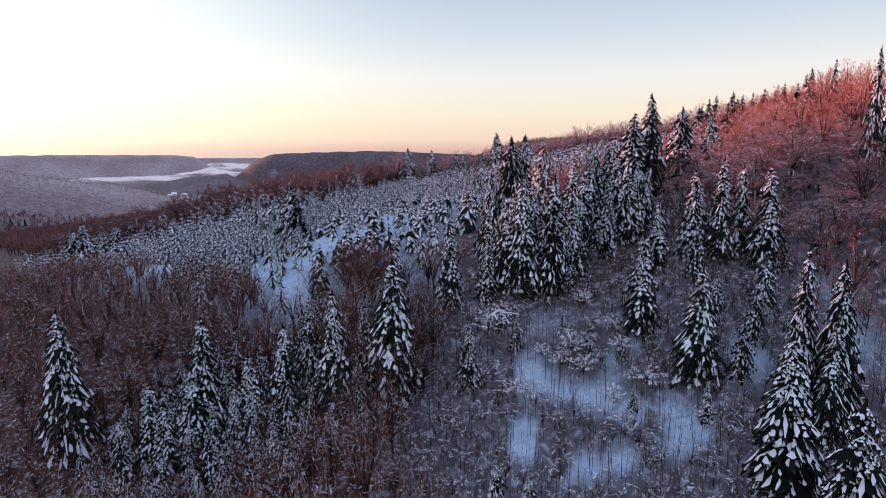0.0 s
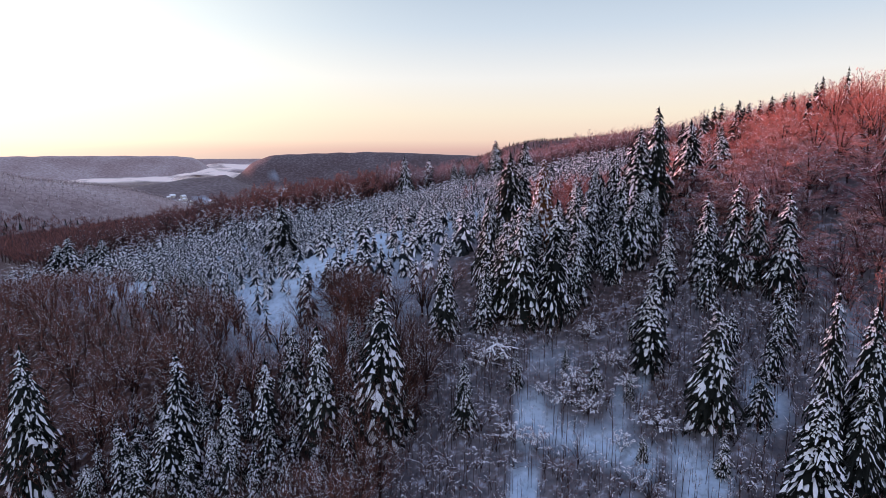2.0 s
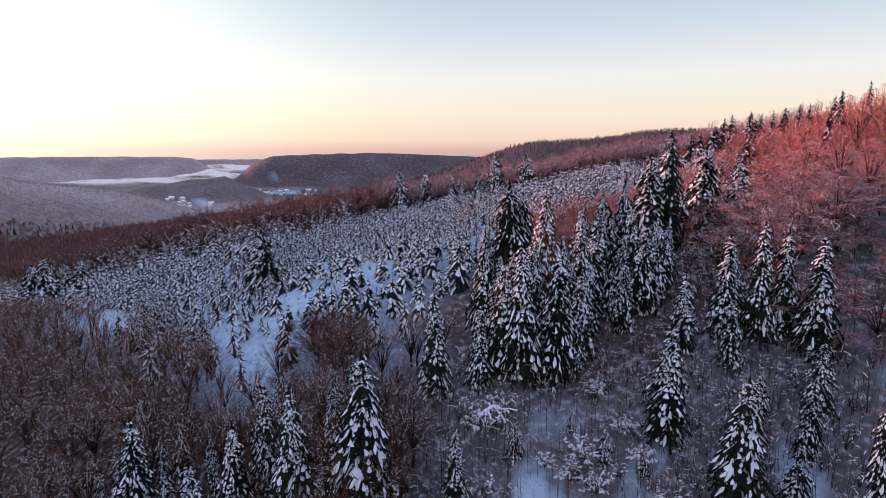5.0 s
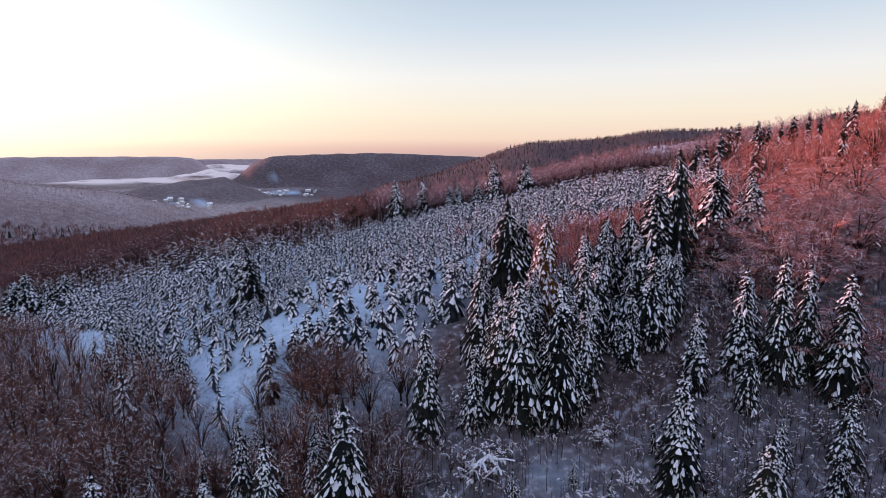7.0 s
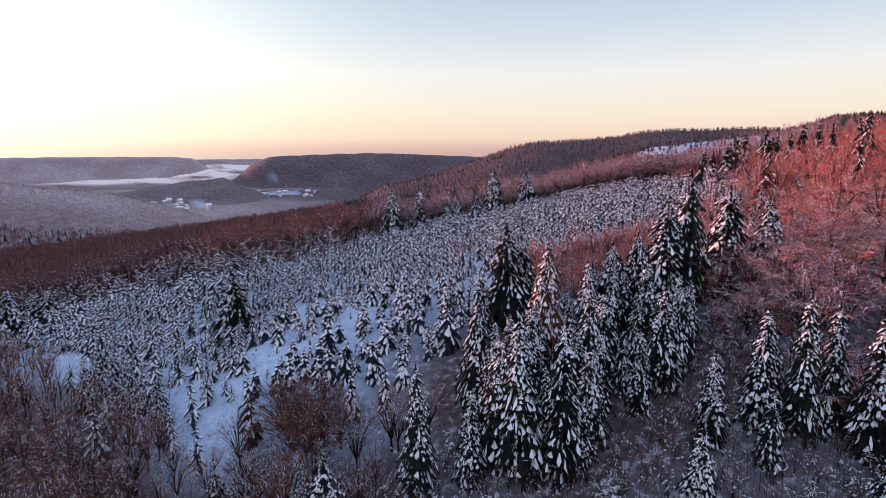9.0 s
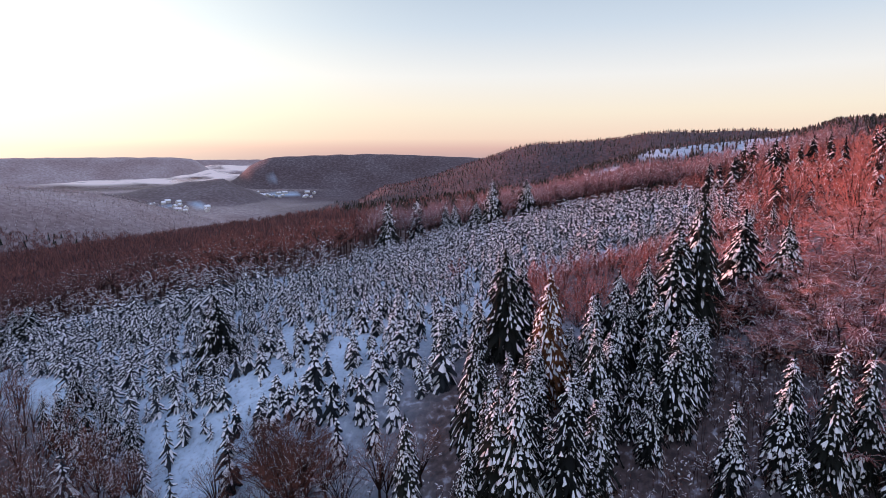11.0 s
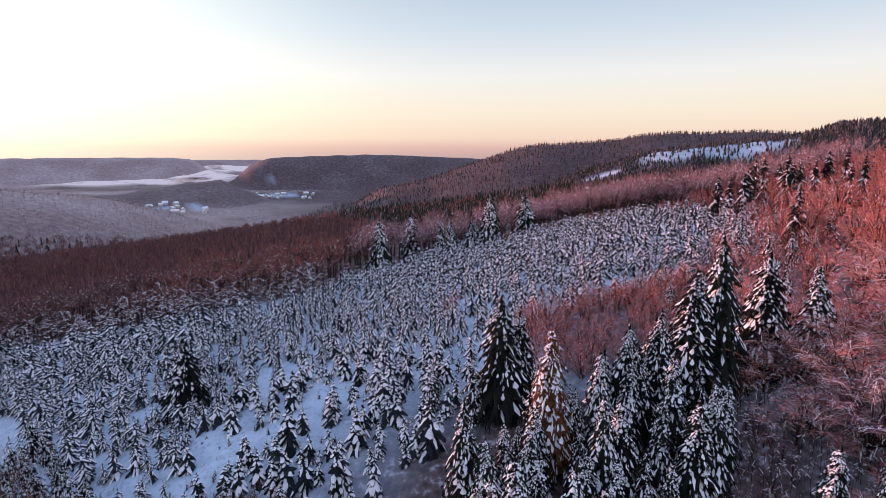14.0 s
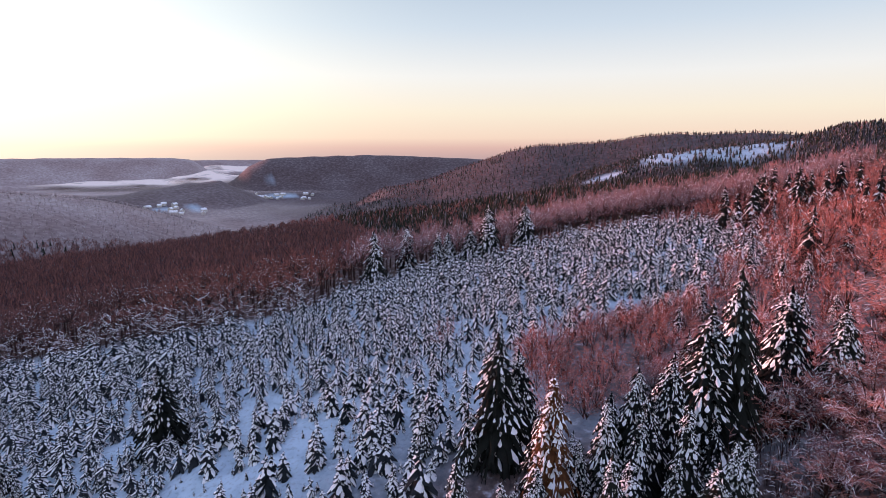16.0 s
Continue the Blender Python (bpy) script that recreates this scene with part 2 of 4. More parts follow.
def height(x, y):
    """The ground's height at arrays of places."""
    x, y = np.atleast_1d(np.asarray(x, float)), np.atleast_1d(np.asarray(y, float))
    dx, dy = x - HUB[0], y - HUB[1]
    r, b = np.hypot(dx, dy), np.degrees(np.arctan2(dx, dy))
    far = np.full_like(x, VALLEY) + 4 * ripple(x, y, 900, 3)
    for dist, front, behind, bearings, crest in RIDGES:
        c = np.interp(b, bearings, crest, left=VALLEY, right=VALLEY) + 5 * ripple(x, y, 420, 5) * (dist < 2600) + 2.0 * ripple(x, y, 160, 6)
        d = (r - dist) / np.where(r < dist, front, behind)
        far = np.maximum(far, VALLEY + (c - VALLEY) * np.exp(-1.4 * d * d))
    w = np.clip((r - 700) / 420, 0, 1)
    w = w * w * (3 - 2 * w)
    out = far.copy()
    close = r < 1125
    if close.any():
        n = near_height(x[close], y[close]) + 0.45 * ripple(x[close], y[close], 17, 8) + 0.18 * ripple(x[close], y[close], 5, 9)
        out[close] = n * (1 - w[close]) + far[close] * w[close]
    return out


def at(x, y):
    return float(height([x], [y])[0])


def inside(x, y, corners):
    """Which of the places lie in the polygon."""
    ok = np.zeros(len(x), bool)
    for (ax, ay), (bx, by) in zip(corners, corners[1:] + corners[:1]):
        cross = ((ay > y) != (by > y)) & (x < (bx - ax) * (y - ay) / (by - ay + 1e-12) + ax)
        ok ^= cross
    return ok


PLANTATION = [(-240, 280), (-160, 255), (-110, 239), (-72, 231), (-46, 235), (-34, 243), (-24, 266), (-14, 282), (2, 297), (35, 303), (60, 310), (98, 306), (112, 285), (112, 250), (100, 212), (68, 198),
              (46, 192), (28, 186), (17, 172), (11, 152), (4, 142), (-14, 138), (-35, 141), (-52, 150), (-90, 184), (-146, 222), (-235, 272)]

WOOD_EDGE = ((-240, -146, -90, -66, -52, -44, -30, -14, 2, 14), (270, 219, 176, 152, 141, 134, 130, 129, 128, 110))      # x and y of the wood's upper edge
RED_EDGE = ((40, 62, 80, 105, 118, 126, 140, 158, 180, 205, 225, 250, 340), (66, 64, 64, 66, 60, 54, 54, 60, 60, 72, 88, 104, 114))      # y and x of the red wood's lower edge
BACK_EDGE = ((-700, -160, -110, -72, -46, -34, -24, -14, 2, 35, 60, 98, 120, 200), (316, 261, 244, 235, 237, 246, 270, 286, 301, 307, 314, 311, 300, 296))      # x and y of the woods behind the plantation


CLEAR = [(21, 107, 6, 2.4), (16, 98, 4.5, 3.6), (26, 92, 5, 3.6), (13, 87, 3, 5), (38.5, 84, 4.5, 4.5), (34, 122, 3.5, 5), (33, 99, 3, 2.2), (24, 80, 6, 3), (52, 92, 3, 4), (21, 95, 4, 2), (32, 88, 5, 2.2)]      # bare snow in the gully: middle, half sizes


def open_snow(x, y):
    """Under 1 on the bare snow of the gully, more the farther from it."""
    d = np.full(np.shape(x), 9.0)
    for cx, cy, ax, ay in CLEAR:
        d = np.minimum(d, np.hypot((x - cx) / ax, (y - cy) / ay))
    return d + 0.34 * ripple(x, y, 9, 45) + 0.2 * ripple(x, y, 4, 46)


def mesh_of(name, verts, faces, picks, mats, smooth=False):
    """A mesh of triangles from arrays; picks: the material of each."""
    me = bpy.data.meshes.new(name)
    verts, faces = np.asarray(verts, np.float32), np.asarray(faces, np.int32)
    me.vertices.add(len(verts))
    me.vertices.foreach_set("co", verts.ravel())
    me.loops.add(faces.size)
    me.loops.foreach_set("vertex_index", faces.ravel())
    me.polygons.add(len(faces))
    me.polygons.foreach_set("loop_start", np.arange(0, faces.size, faces.shape[1], dtype=np.int32))
    for m in mats:
        me.materials.append(m)
    me.polygons.foreach_set("material_index", np.asarray(picks, np.int32))
    if smooth:
        me.polygons.foreach_set("use_smooth", np.ones(len(faces), bool))
    me.update(calc_edges=True)
    me.validate()
    return me


def build_ground():
    """One sheet, fine near the flight, that reaches the horizon all round."""
    rings = np.r_[0.5, np.arange(6, 60, 4.0), np.arange(60, 300, 3.5), np.geomspace(300, 4990, 130)]
    turns = np.r_[np.arange(-44, 44, 0.42), np.arange(44, 316, 4.0)]
    bb, rr = np.meshgrid(np.radians(turns), rings)
    x, y = HUB[0] + rr * np.sin(bb), HUB[1] + rr * np.cos(bb)
    z = height(x.ravel(), y.ravel())
    nr, nt = rr.shape
    i, j = np.meshgrid(np.arange(nr - 1), np.arange(nt), indexing="ij")
    k = (j + 1) % nt
    quads = np.stack([i * nt + j, i * nt + k, (i + 1) * nt + k, (i + 1) * nt + j], -1).reshape(-1, 4)[:, ::-1]
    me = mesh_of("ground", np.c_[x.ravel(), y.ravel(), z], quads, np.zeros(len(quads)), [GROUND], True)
    r = rr.ravel()
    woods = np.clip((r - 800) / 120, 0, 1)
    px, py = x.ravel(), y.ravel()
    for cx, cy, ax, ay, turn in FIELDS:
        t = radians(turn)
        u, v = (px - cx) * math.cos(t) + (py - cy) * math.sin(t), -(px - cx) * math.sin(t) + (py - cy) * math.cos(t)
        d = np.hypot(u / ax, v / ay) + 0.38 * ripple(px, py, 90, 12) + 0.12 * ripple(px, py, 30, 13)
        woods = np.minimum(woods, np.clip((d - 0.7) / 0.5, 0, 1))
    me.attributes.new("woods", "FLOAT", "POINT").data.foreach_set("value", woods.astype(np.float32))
    # under the woods brown leaf litter and brush show through the snow; shade there is painted in too
    wood = np.clip((np.interp(px, *WOOD_EDGE) - py) / 8, 0, 1) * np.clip((3 + 0.10 * (py - 100) - px + 5 * ripple(px, py, 13, 44)) / 14, 0, 1) * (px < 14)
    red = np.clip((px - np.interp(py, *RED_EDGE)) / 10, 0, 1) * (py < 345) * 0.88
    back = np.clip((py - np.interp(px, *BACK_EDGE)) / 10, 0, 1)
    # the closed spruce stand: its deep shade painted as dark ground
    stand = np.clip(1.9 - 1.2 * np.hypot((px - 30) / 34, (py - 132) / 24), 0, 1) * 0.95
    back = back * np.clip((960 - r) / 60, 0, 1)
    brush = np.clip(open_snow(px, py) * 2.2 - 1.4, 0, 1) * ((px > -12) & (px < 68) & (py < np.where(px > 40, 140, 124))) * 0.85
    shrubs = np.clip((py - 152 - 0.2 * (px - 24)) / 8, 0, 1) * np.clip((196 + 0.4 * (px - 30) - py) / 8, 0, 1) * np.clip((px - 24) / 8, 0, 1) * (px < 110) * 0.85
    litter = np.maximum.reduce([wood, red, back, stand, brush, shrubs])
    # how much haze is painted on the woods, by bearing and distance
    b = np.degrees(np.arctan2(px - HUB[0], py - HUB[1]))
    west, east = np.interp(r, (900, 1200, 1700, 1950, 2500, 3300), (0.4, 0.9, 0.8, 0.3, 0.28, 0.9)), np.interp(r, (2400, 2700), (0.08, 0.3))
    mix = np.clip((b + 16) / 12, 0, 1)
    haze = np.where((b > -23) & (r > 2500) & (r < 3600), 0.2, west * (1 - mix) + east * mix)
    me.attributes.new("haze", "FLOAT", "POINT").data.foreach_set("value", haze.astype(np.float32))
    me.attributes.new("litter", "FLOAT", "POINT").data.foreach_set("value", litter.astype(np.float32))
    return tagged(new("ground", me), "snow covered hills and valley with bare winter woods", "ground", kind="structure")


# open snowy meadows far off: middle, half sizes, turn
FIELDS = [(440, 1095, 90, 46, -22), (535, 1045, 74, 40, -28), (300, 1110, 42, 14, -15),
          (-690, 2770, 50, 16, 25), (-800, 2740, 26, 22, 0), (-850, 1770, 34, 20, 0), (-745, 1800, 34, 22, 0), (-700, 2560, 100, 22, 0), (-160, 2800, 50, 9, 30)]
build_ground()


# ---- kinds of trees, as arrays ----
class Shape:
    """Triangles being gathered, with a material number each."""

    def __init__(self):
        self.v, self.f, self.m, self.count = [], [], [], 0

    def add(self, verts, faces, pick):
        self.v.append(np.asarray(verts, float).reshape(-1, 3))
        self.f.append(np.asarray(faces, int).reshape(-1, 3) + self.count)
        self.m += [pick] * len(self.f[-1])
        self.count += len(self.v[-1])

    def arrays(self):
        return np.vstack(self.v), np.vstack(self.f), np.array(self.m)

    def only(self, pick):
        v, f, m = self.arrays()
        f = f[m == pick]
        used, back = np.unique(f, return_inverse=True)
        return v[used], back.reshape(-1, 3), np.zeros(len(f), int)


def tube(shape, path, radii, pick, sides=3):
    """A tapering stem along a path."""
    path = np.asarray(path, float)
    rings = []
    for i, p in enumerate(path):
        d = path[min(i + 1, len(path) - 1)] - path[max(i - 1, 0)]
        d /= np.linalg.norm(d) + 1e-9
        a = np.cross(d, (0.31, 0.93, 0.17))
        a /= np.linalg.norm(a) + 1e-9
        b = np.cross(d, a)
        t = 2 * np.pi * np.arange(sides) / sides
        rings.append(p + radii[i] * (np.cos(t)[:, None] * a + np.sin(t)[:, None] * b))
    f = []
    for i in range(len(path) - 1):
        for s in range(sides):
            a, b = i * sides + s, i * sides + (s + 1) % sides
            f += [(a, b, b + sides), (a, b + sides, a + sides)]
    shape.add(np.vstack(rings), f, pick)


def strip(shape, mid, left, right, pick):
    """A roof-shaped strip: a ridge line with an edge on each side."""
    n = len(mid)
    v = np.vstack([mid, left, right])
    f = []
    for i in range(n - 1):
        f += [(i, n + i, n + i + 1), (i, n + i + 1, i + 1), (i, i + 1, 2 * n + i + 1), (i, 2 * n + i + 1, 2 * n + i)]
    shape.add(v, f, pick)


def ribbon(shape, line, half, pick):
    """A thin band along a line, half: how far it reaches to each side."""
    n = len(line)
    f = []
    for i in range(n - 1):
        f += [(i, i + 1, n + i + 1), (i, n + i + 1, n + i)]
    shape.add(np.vstack([line + half, line - half]), f, pick)


ROOF = (np.array([-1, 0, 1.0]), np.array([-0.6, 0.5, -0.6]))


def tongue(shape, line, side, wide, rng, section):
    """A long lump of snow over a bough, swelling towards its hanging end."""
    across, lift = section
    n, m = len(line), len(across)
    rows = []
    for p, w in zip(line, wide):
        row = p + (across * w * rng.uniform(0.8, 1.2, m))[:, None] * side
        row[:, 2] += lift * w * rng.uniform(0.75, 1.25, m)
        rows.append(row)
    f = []
    for i in range(n - 1):
        for k in range(m - 1):
            a = i * m + k
            f += [(a, a + 1, a + m + 1), (a, a + m + 1, a + m)]
    shape.add(np.vstack(rows), f, 2)


def spruce(h, spread, seed, whorls=17, arms=7, detail=2, load=1.0, bare=0.07, ragged=0.42, under=0.75, fat=1.0):
    """A spruce bowed by snow. Materials: 0 trunk, 1 needles, 2 snow."""
    rng = np.random.RandomState(seed)
    s, fine, up = Shape(), detail == 2, np.array([0, 0, 1.0])
    lean = rng.normal(0, 0.012 * h, 2)
    tube(s, [(0, 0, -0.6), (lean[0] * 0.4, lean[1] * 0.4, h * 0.5), (lean[0], lean[1], h)], [0.016 * h + 0.03, 0.010 * h + 0.02, 0.01], 0, 6 if fine else 3)
    heavy = rng.uniform(0, 6.28)
    for k in range(whorls):
        u = (k + 0.3) / whorls                      # 0 low, 1 at the tip
        z0 = h * (bare + (0.985 - bare) * u ** 0.93)
        reach = spread * (1 - u) ** 0.74 * (0.5 + 0.5 * min(1, (u + 0.06) / 0.24)) + 0.022 * h
        n = max(4, int(round(arms * (1 - 0.35 * u))))
        turn = rng.uniform(0, 6.3)
        for j in range(n):
            az = turn + 2 * np.pi * (j + rng.uniform(-0.3, 0.3)) / n
            ln = reach * rng.uniform(1 - ragged, 1 + ragged * 0.6)
            out, side = np.array([np.cos(az), np.sin(az), 0]), np.array([-np.sin(az), np.cos(az), 0])
            rise, sag = 0.25 + 0.40 * u, rng.uniform(1.15, 1.85) - 0.40 * u
            root = np.array([lean[0] * u, lean[1] * u, z0 + rng.normal(0, 0.02 * h)])
            fingers = [(0.04, 0.0, 1.0)]
            if fine:
                fingers += [(0.28, sg * rng.uniform(0.45, 0.85), rng.uniform(0.45, 0.75)) for sg in (1, -1) if rng.rand() < 0.85]
            for start, swing, share in fingers:
                c, d = math.cos(swing), math.sin(swing)
                o2, s2 = out * c + side * d, side * c - out * d
                q = np.linspace(start, 1, (2, 3, 6)[detail])
                if swing:
                    q = np.linspace(0, 1, 3)
                    base = root + ln * (start * out + (rise * start - sag * start ** 1.7) * up)
                    mid = base + ln * share * (q[:, None] * o2 + (0.10 * q - sag * 0.95 * q ** 1.5)[:, None] * up)
                else:
                    mid = root + ln * (q[:, None] * out + (rise * q - sag * q ** 1.7)[:, None] * up)
                size = ln * share * ((0.30, 0.28 if h < 8 else 0.17, 0.105)[detail]) + 0.05
                wide = size * (1.15 if fine else 0.9) * np.interp(np.linspace(0, 1, len(q)), (0, 0.33, 0.66, 1), (0.6, 1.05, 1.0, 0.4)) * rng.uniform(0.75, 1.3, len(q))
                if fine and not swing:
                    wide *= np.where(np.arange(len(q)) % 2, 1.3, 0.55)          # tufts
                drop = up * (wide * rng.uniform(0.6, 1.9, len(q)))[:, None]
                strip(s, mid, mid + wide[:, None] * s2 - drop, mid - wide[:, None] * s2 - drop, 1)
                if fine:                        # hanging twigs
                    for i in (1, len(q) - 1):
                        for sg in ((1, -1) if not swing else (1 if rng.rand() < 0.5 else -1,)):
                            pt = mid[i] + sg * wide[i] * 0.8 * s2 - drop[i] * 0.8
                            dn = ln * rng.uniform(0.10, 0.26)
                            s.add([pt - o2 * ln * 0.06, pt + o2 * ln * 0.06, pt + sg * s2 * 0.15 * dn + o2 * 0.3 * dn - up * dn], [(0, 1, 2)], 1)
                side_load = 0.86 + 0.14 * math.cos(az - heavy) - (0.25 if fine and math.sin(2 * az + 1.7 * k + heavy) > 0.72 else 0)
                if rng.rand() > load * side_load * (under + (1 - under) * min(1.0, u / 0.45) if fine else 1.0):
                    continue
                # snow lying on it, in lumps
                at_ = np.linspace(0, 1, len(q))
                lumps = (1, 1, rng.randint(1, 4) if swing else rng.randint(3, 6))[detail]
                for k in range(lumps):
                    if rng.rand() < 0.1:
                        continue
                    lo, hi = (rng.uniform(0.12, 0.42), rng.uniform(0.86, 1.06)) if lumps == 1 else ((k + rng.uniform(0.15, 0.4)) / lumps, (k + rng.uniform(0.85, 1.15)) / lumps)
                    f = np.linspace(lo, hi, (2, 3, 3)[detail])
                    line = np.c_[[np.interp(f, at_, mid[:, i]) for i in range(3)]].T + up * 0.05
                    line += s2 * (rng.normal(0, 0.16 * size) + rng.normal(0, 0.22 * size, len(f)))[:, None]
                    swell = np.interp(np.linspace(0, 1, len(f)), (0, 0.33, 0.67, 1), (0.3, 1.0, 1.0, 0.2) if fine else (0.55, 0.95, 0.8, 0.35)) * rng.uniform(0.65, 1.35, len(f))
                    tongue(s, line, s2, swell * (size * (rng.uniform(0.42, 1.0) if fine else rng.uniform(0.6, 1.0)) * fat + 0.04), rng, ROOF)
    tip = np.array([lean[0], lean[1], h])
    for az in np.arange(4) * 1.57:
        d = np.array([np.cos(az), np.sin(az), 0]) * 0.016 * h
        s.add([tip + [0, 0, 0.02 * h], tip + d - [0, 0, 0.05 * h], tip + [-d[1], d[0], -0.05 * h]], [(0, 1, 2)], 1)
    return s


def laden(h, spread, seed, limbs=8, subs=13, twigs=5, snow=0.7, blade=0.03, coat=0.085, fork=0.12, dome=0.45, droop=0.8):
    """A bare broadleaved tree whose boughs arch over under a coat of snow. Materials: 0 trunk and boughs, 1 twigs, 2 snow."""
    rng = np.random.RandomState(seed)
    s, up = Shape(), np.array([0, 0, 1.0])
    foot = np.array([rng.normal(0, 0.01 * h), rng.normal(0, 0.01 * h), fork * h])
    tube(s, [(0, 0, -0.6), foot], [0.017 * h, 0.013 * h], 0, 5)

    def across(v, w):
        d = np.cross(v, rng.normal(0, 1, 3))
        return d / (np.linalg.norm(d) + 1e-9) * w

    for i in range(limbs):
        az, f = 2.4 * i + rng.uniform(-0.4, 0.4), math.sqrt((i + rng.uniform(0.2, 0.9)) / limbs)
        out = np.array([np.cos(az), np.sin(az), 0])
        end = out * spread * f + up * h * rng.uniform(0.86, 1.02) * (1 - dome * f * f)
        knee = foot + out * spread * f * 0.32 + up * (end[2] - foot[2]) * 0.72
        t = np.linspace(0, 1, 5)[:, None]
        line = foot * (1 - t) ** 2 + 2 * knee * t * (1 - t) + end * t * t
        tube(s, line[[0, 2, 4]], [0.008 * h, 0.005 * h, 0.0015 * h], 0, 3)
        for j in range(subs):
            g = 0.28 + 0.72 * rng.uniform(0, 1) ** 0.7
            b = np.array([np.interp(g * 4, range(5), line[:, k]) for k in range(3)])
            way = out * rng.uniform(0.1, 1.0) + rng.normal(0, 0.75, 3) * (1, 1, 0.25)
            way[2] = abs(way[2]) * 0.4
            way /= np.linalg.norm(way) + 1e-9
            ln = h * rng.uniform(0.06, 0.15)
            rise = rng.uniform(0.35, 0.95)
            q = np.array([0, 0.5, 1.0])[:, None]
            arc = b + ln * (q * way + (rise * q - droop * rng.uniform(0.5, 1.4) * rise * q ** 2.6) * up)
            ribbon(s, arc, across(way, 0.0022 * h), 1)
            for _ in range(twigs):
                k = rng.uniform(0.2, 1)
                p = arc[1] + (arc[2] - arc[1]) * (2 * k - 1) if k > 0.5 else arc[0] + (arc[1] - arc[0]) * 2 * k
                e = way + rng.normal(0, 0.7, 3) + up * 0.45
                e = p + e / np.linalg.norm(e) * h * rng.uniform(0.035, 0.085)
                d = across(e - p, blade)
                s.add([p + d, p - d, e], [(0, 1, 2)], 1)
            if rng.rand() < snow:
                flat = np.cross(way, up)
                flat = flat / (np.linalg.norm(flat) + 1e-9) * coat * rng.uniform(0.6, 1.5)
                lo = rng.uniform(0, 0.4)
                part_of = arc.copy()
                part_of[0] += (arc[1] - arc[0]) * lo
                strip(s, part_of + up * coat * 1.1, part_of + flat, part_of - flat, 2)
    return s


def fan(h, spread, seed, limbs=6, stems=7, twigs=14, blade=0.024, snow=0.6, fork=0.12, flakes=3, stroke=0.085, short=1.0, dome=0.42):
    """A bare tree like a vase: boughs fan out from low down to a domed crown of fine twigs. Materials: 0 trunk and boughs, 1 twigs, 2 snow."""
    rng = np.random.RandomState(seed)
    s, up = Shape(), np.array([0, 0, 1.0])
    foot = np.array([rng.normal(0, 0.01 * h), rng.normal(0, 0.01 * h), fork * h])
    tube(s, [(0, 0, -0.6), foot], [0.016 * h, 0.012 * h], 0, 4)

    def blade_at(b, e, w, pick):
        d = np.cross(e - b, rng.normal(0, 1, 3))
        d = d / (np.linalg.norm(d) + 1e-9) * w
        s.add([b + d, b - d, e], [(0, 1, 2)], pick)

    for i in range(limbs):
        az0, f0 = 2.4 * i + rng.uniform(-0.4, 0.4), math.sqrt((i + rng.uniform(0.2, 0.9)) / limbs)
        full = rng.uniform(0.84, 1.04)
        for j in range(stems):
            az = az0 + rng.normal(0, 0.42)
            f = float(np.clip(f0 + rng.normal(0, 0.16), 0.02, 1.08))
            out = np.array([np.cos(az), np.sin(az), 0])
            end = out * spread * f + up * h * full * (1 - dome * f * f) * rng.uniform(0.9, 1.02)
            knee = foot + (end - foot) * 0.5 + up * 0.07 * h * f - out * spread * 0.10 * f
            if j < 2:
                tube(s, [foot, knee, end], [0.0065 * h, 0.0042 * h, 0.001 * h], 0, 3)
            else:
                blade_at(foot + (knee - foot) * 0.6, end, 0.0024 * h, 1)
            ray_ = end - up * 0.3 * h
            ray_ = ray_ / np.linalg.norm(ray_)
            for q in range(twigs):
                g = 1 - 0.75 * rng.uniform(0, 1) ** 1.5
                b = knee + (end - knee) * g + rng.normal(0, 0.012 * h, 3)
                e = ray_ + rng.normal(0, 0.52 / short, 3) + up * 0.1
                blade_at(b, b + e / np.linalg.norm(e) * h * short * rng.uniform(0.045, 0.10), blade, 1)
            for q in range(flakes):
                if rng.rand() < snow:
                    g = rng.uniform(0.0, 0.9)
                    b = knee + (end - knee) * g + up * 0.05 + rng.normal(0, 0.010 * h, 3)
                    e = b + ((end - knee) * rng.uniform(0.03, 0.12) + rng.normal(0, 0.028 * h, 3) * (1, 1, 0.35)) * short
                    side = np.cross(e - b, up)
                    side = side / (np.linalg.norm(side) + 1e-9) * rng.uniform(0.6, 1.4) * stroke
                    s.add([b + side, b - side, e], [(0, 1, 2)], 2)
    return s


def far_beech(h, spread, seed, blades=50, thick=0.05, snow=0.14):
    """A bare tree seen from far: a stem and a dome of thin upright boughs."""
    rng = np.random.RandomState(seed)
    s = Shape()
    tube(s, [(0, 0, -1), (0, 0, h * 0.5)], [0.018 * h, 0.011 * h], 0, 3)
    for i in range(blades):
        az, f = rng.uniform(0, 6.28), math.sqrt(rng.uniform(0.02, 1))
        out = np.array([np.cos(az), np.sin(az), 0])
        e = out * spread * f + [0, 0, h * (1 - 0.36 * f * f) * rng.uniform(0.80, 1.03)]
        b = out * spread * f * 0.6 + [0, 0, e[2] - h * rng.uniform(0.12, 0.28)] + rng.normal(0, 0.03 * h, 3)
        turn = rng.uniform(0, 3.14)
        w = np.array([math.cos(turn), math.sin(turn), rng.normal(0, 0.2)]) * spread * thick
        white = rng.rand() < snow
        s.add([b + w * 0.6, b - w * 0.6, b + (e - b) * 0.6] if white else [b + w, b - w, e], [(0, 1, 2)], 2 if white else 1)
    return s


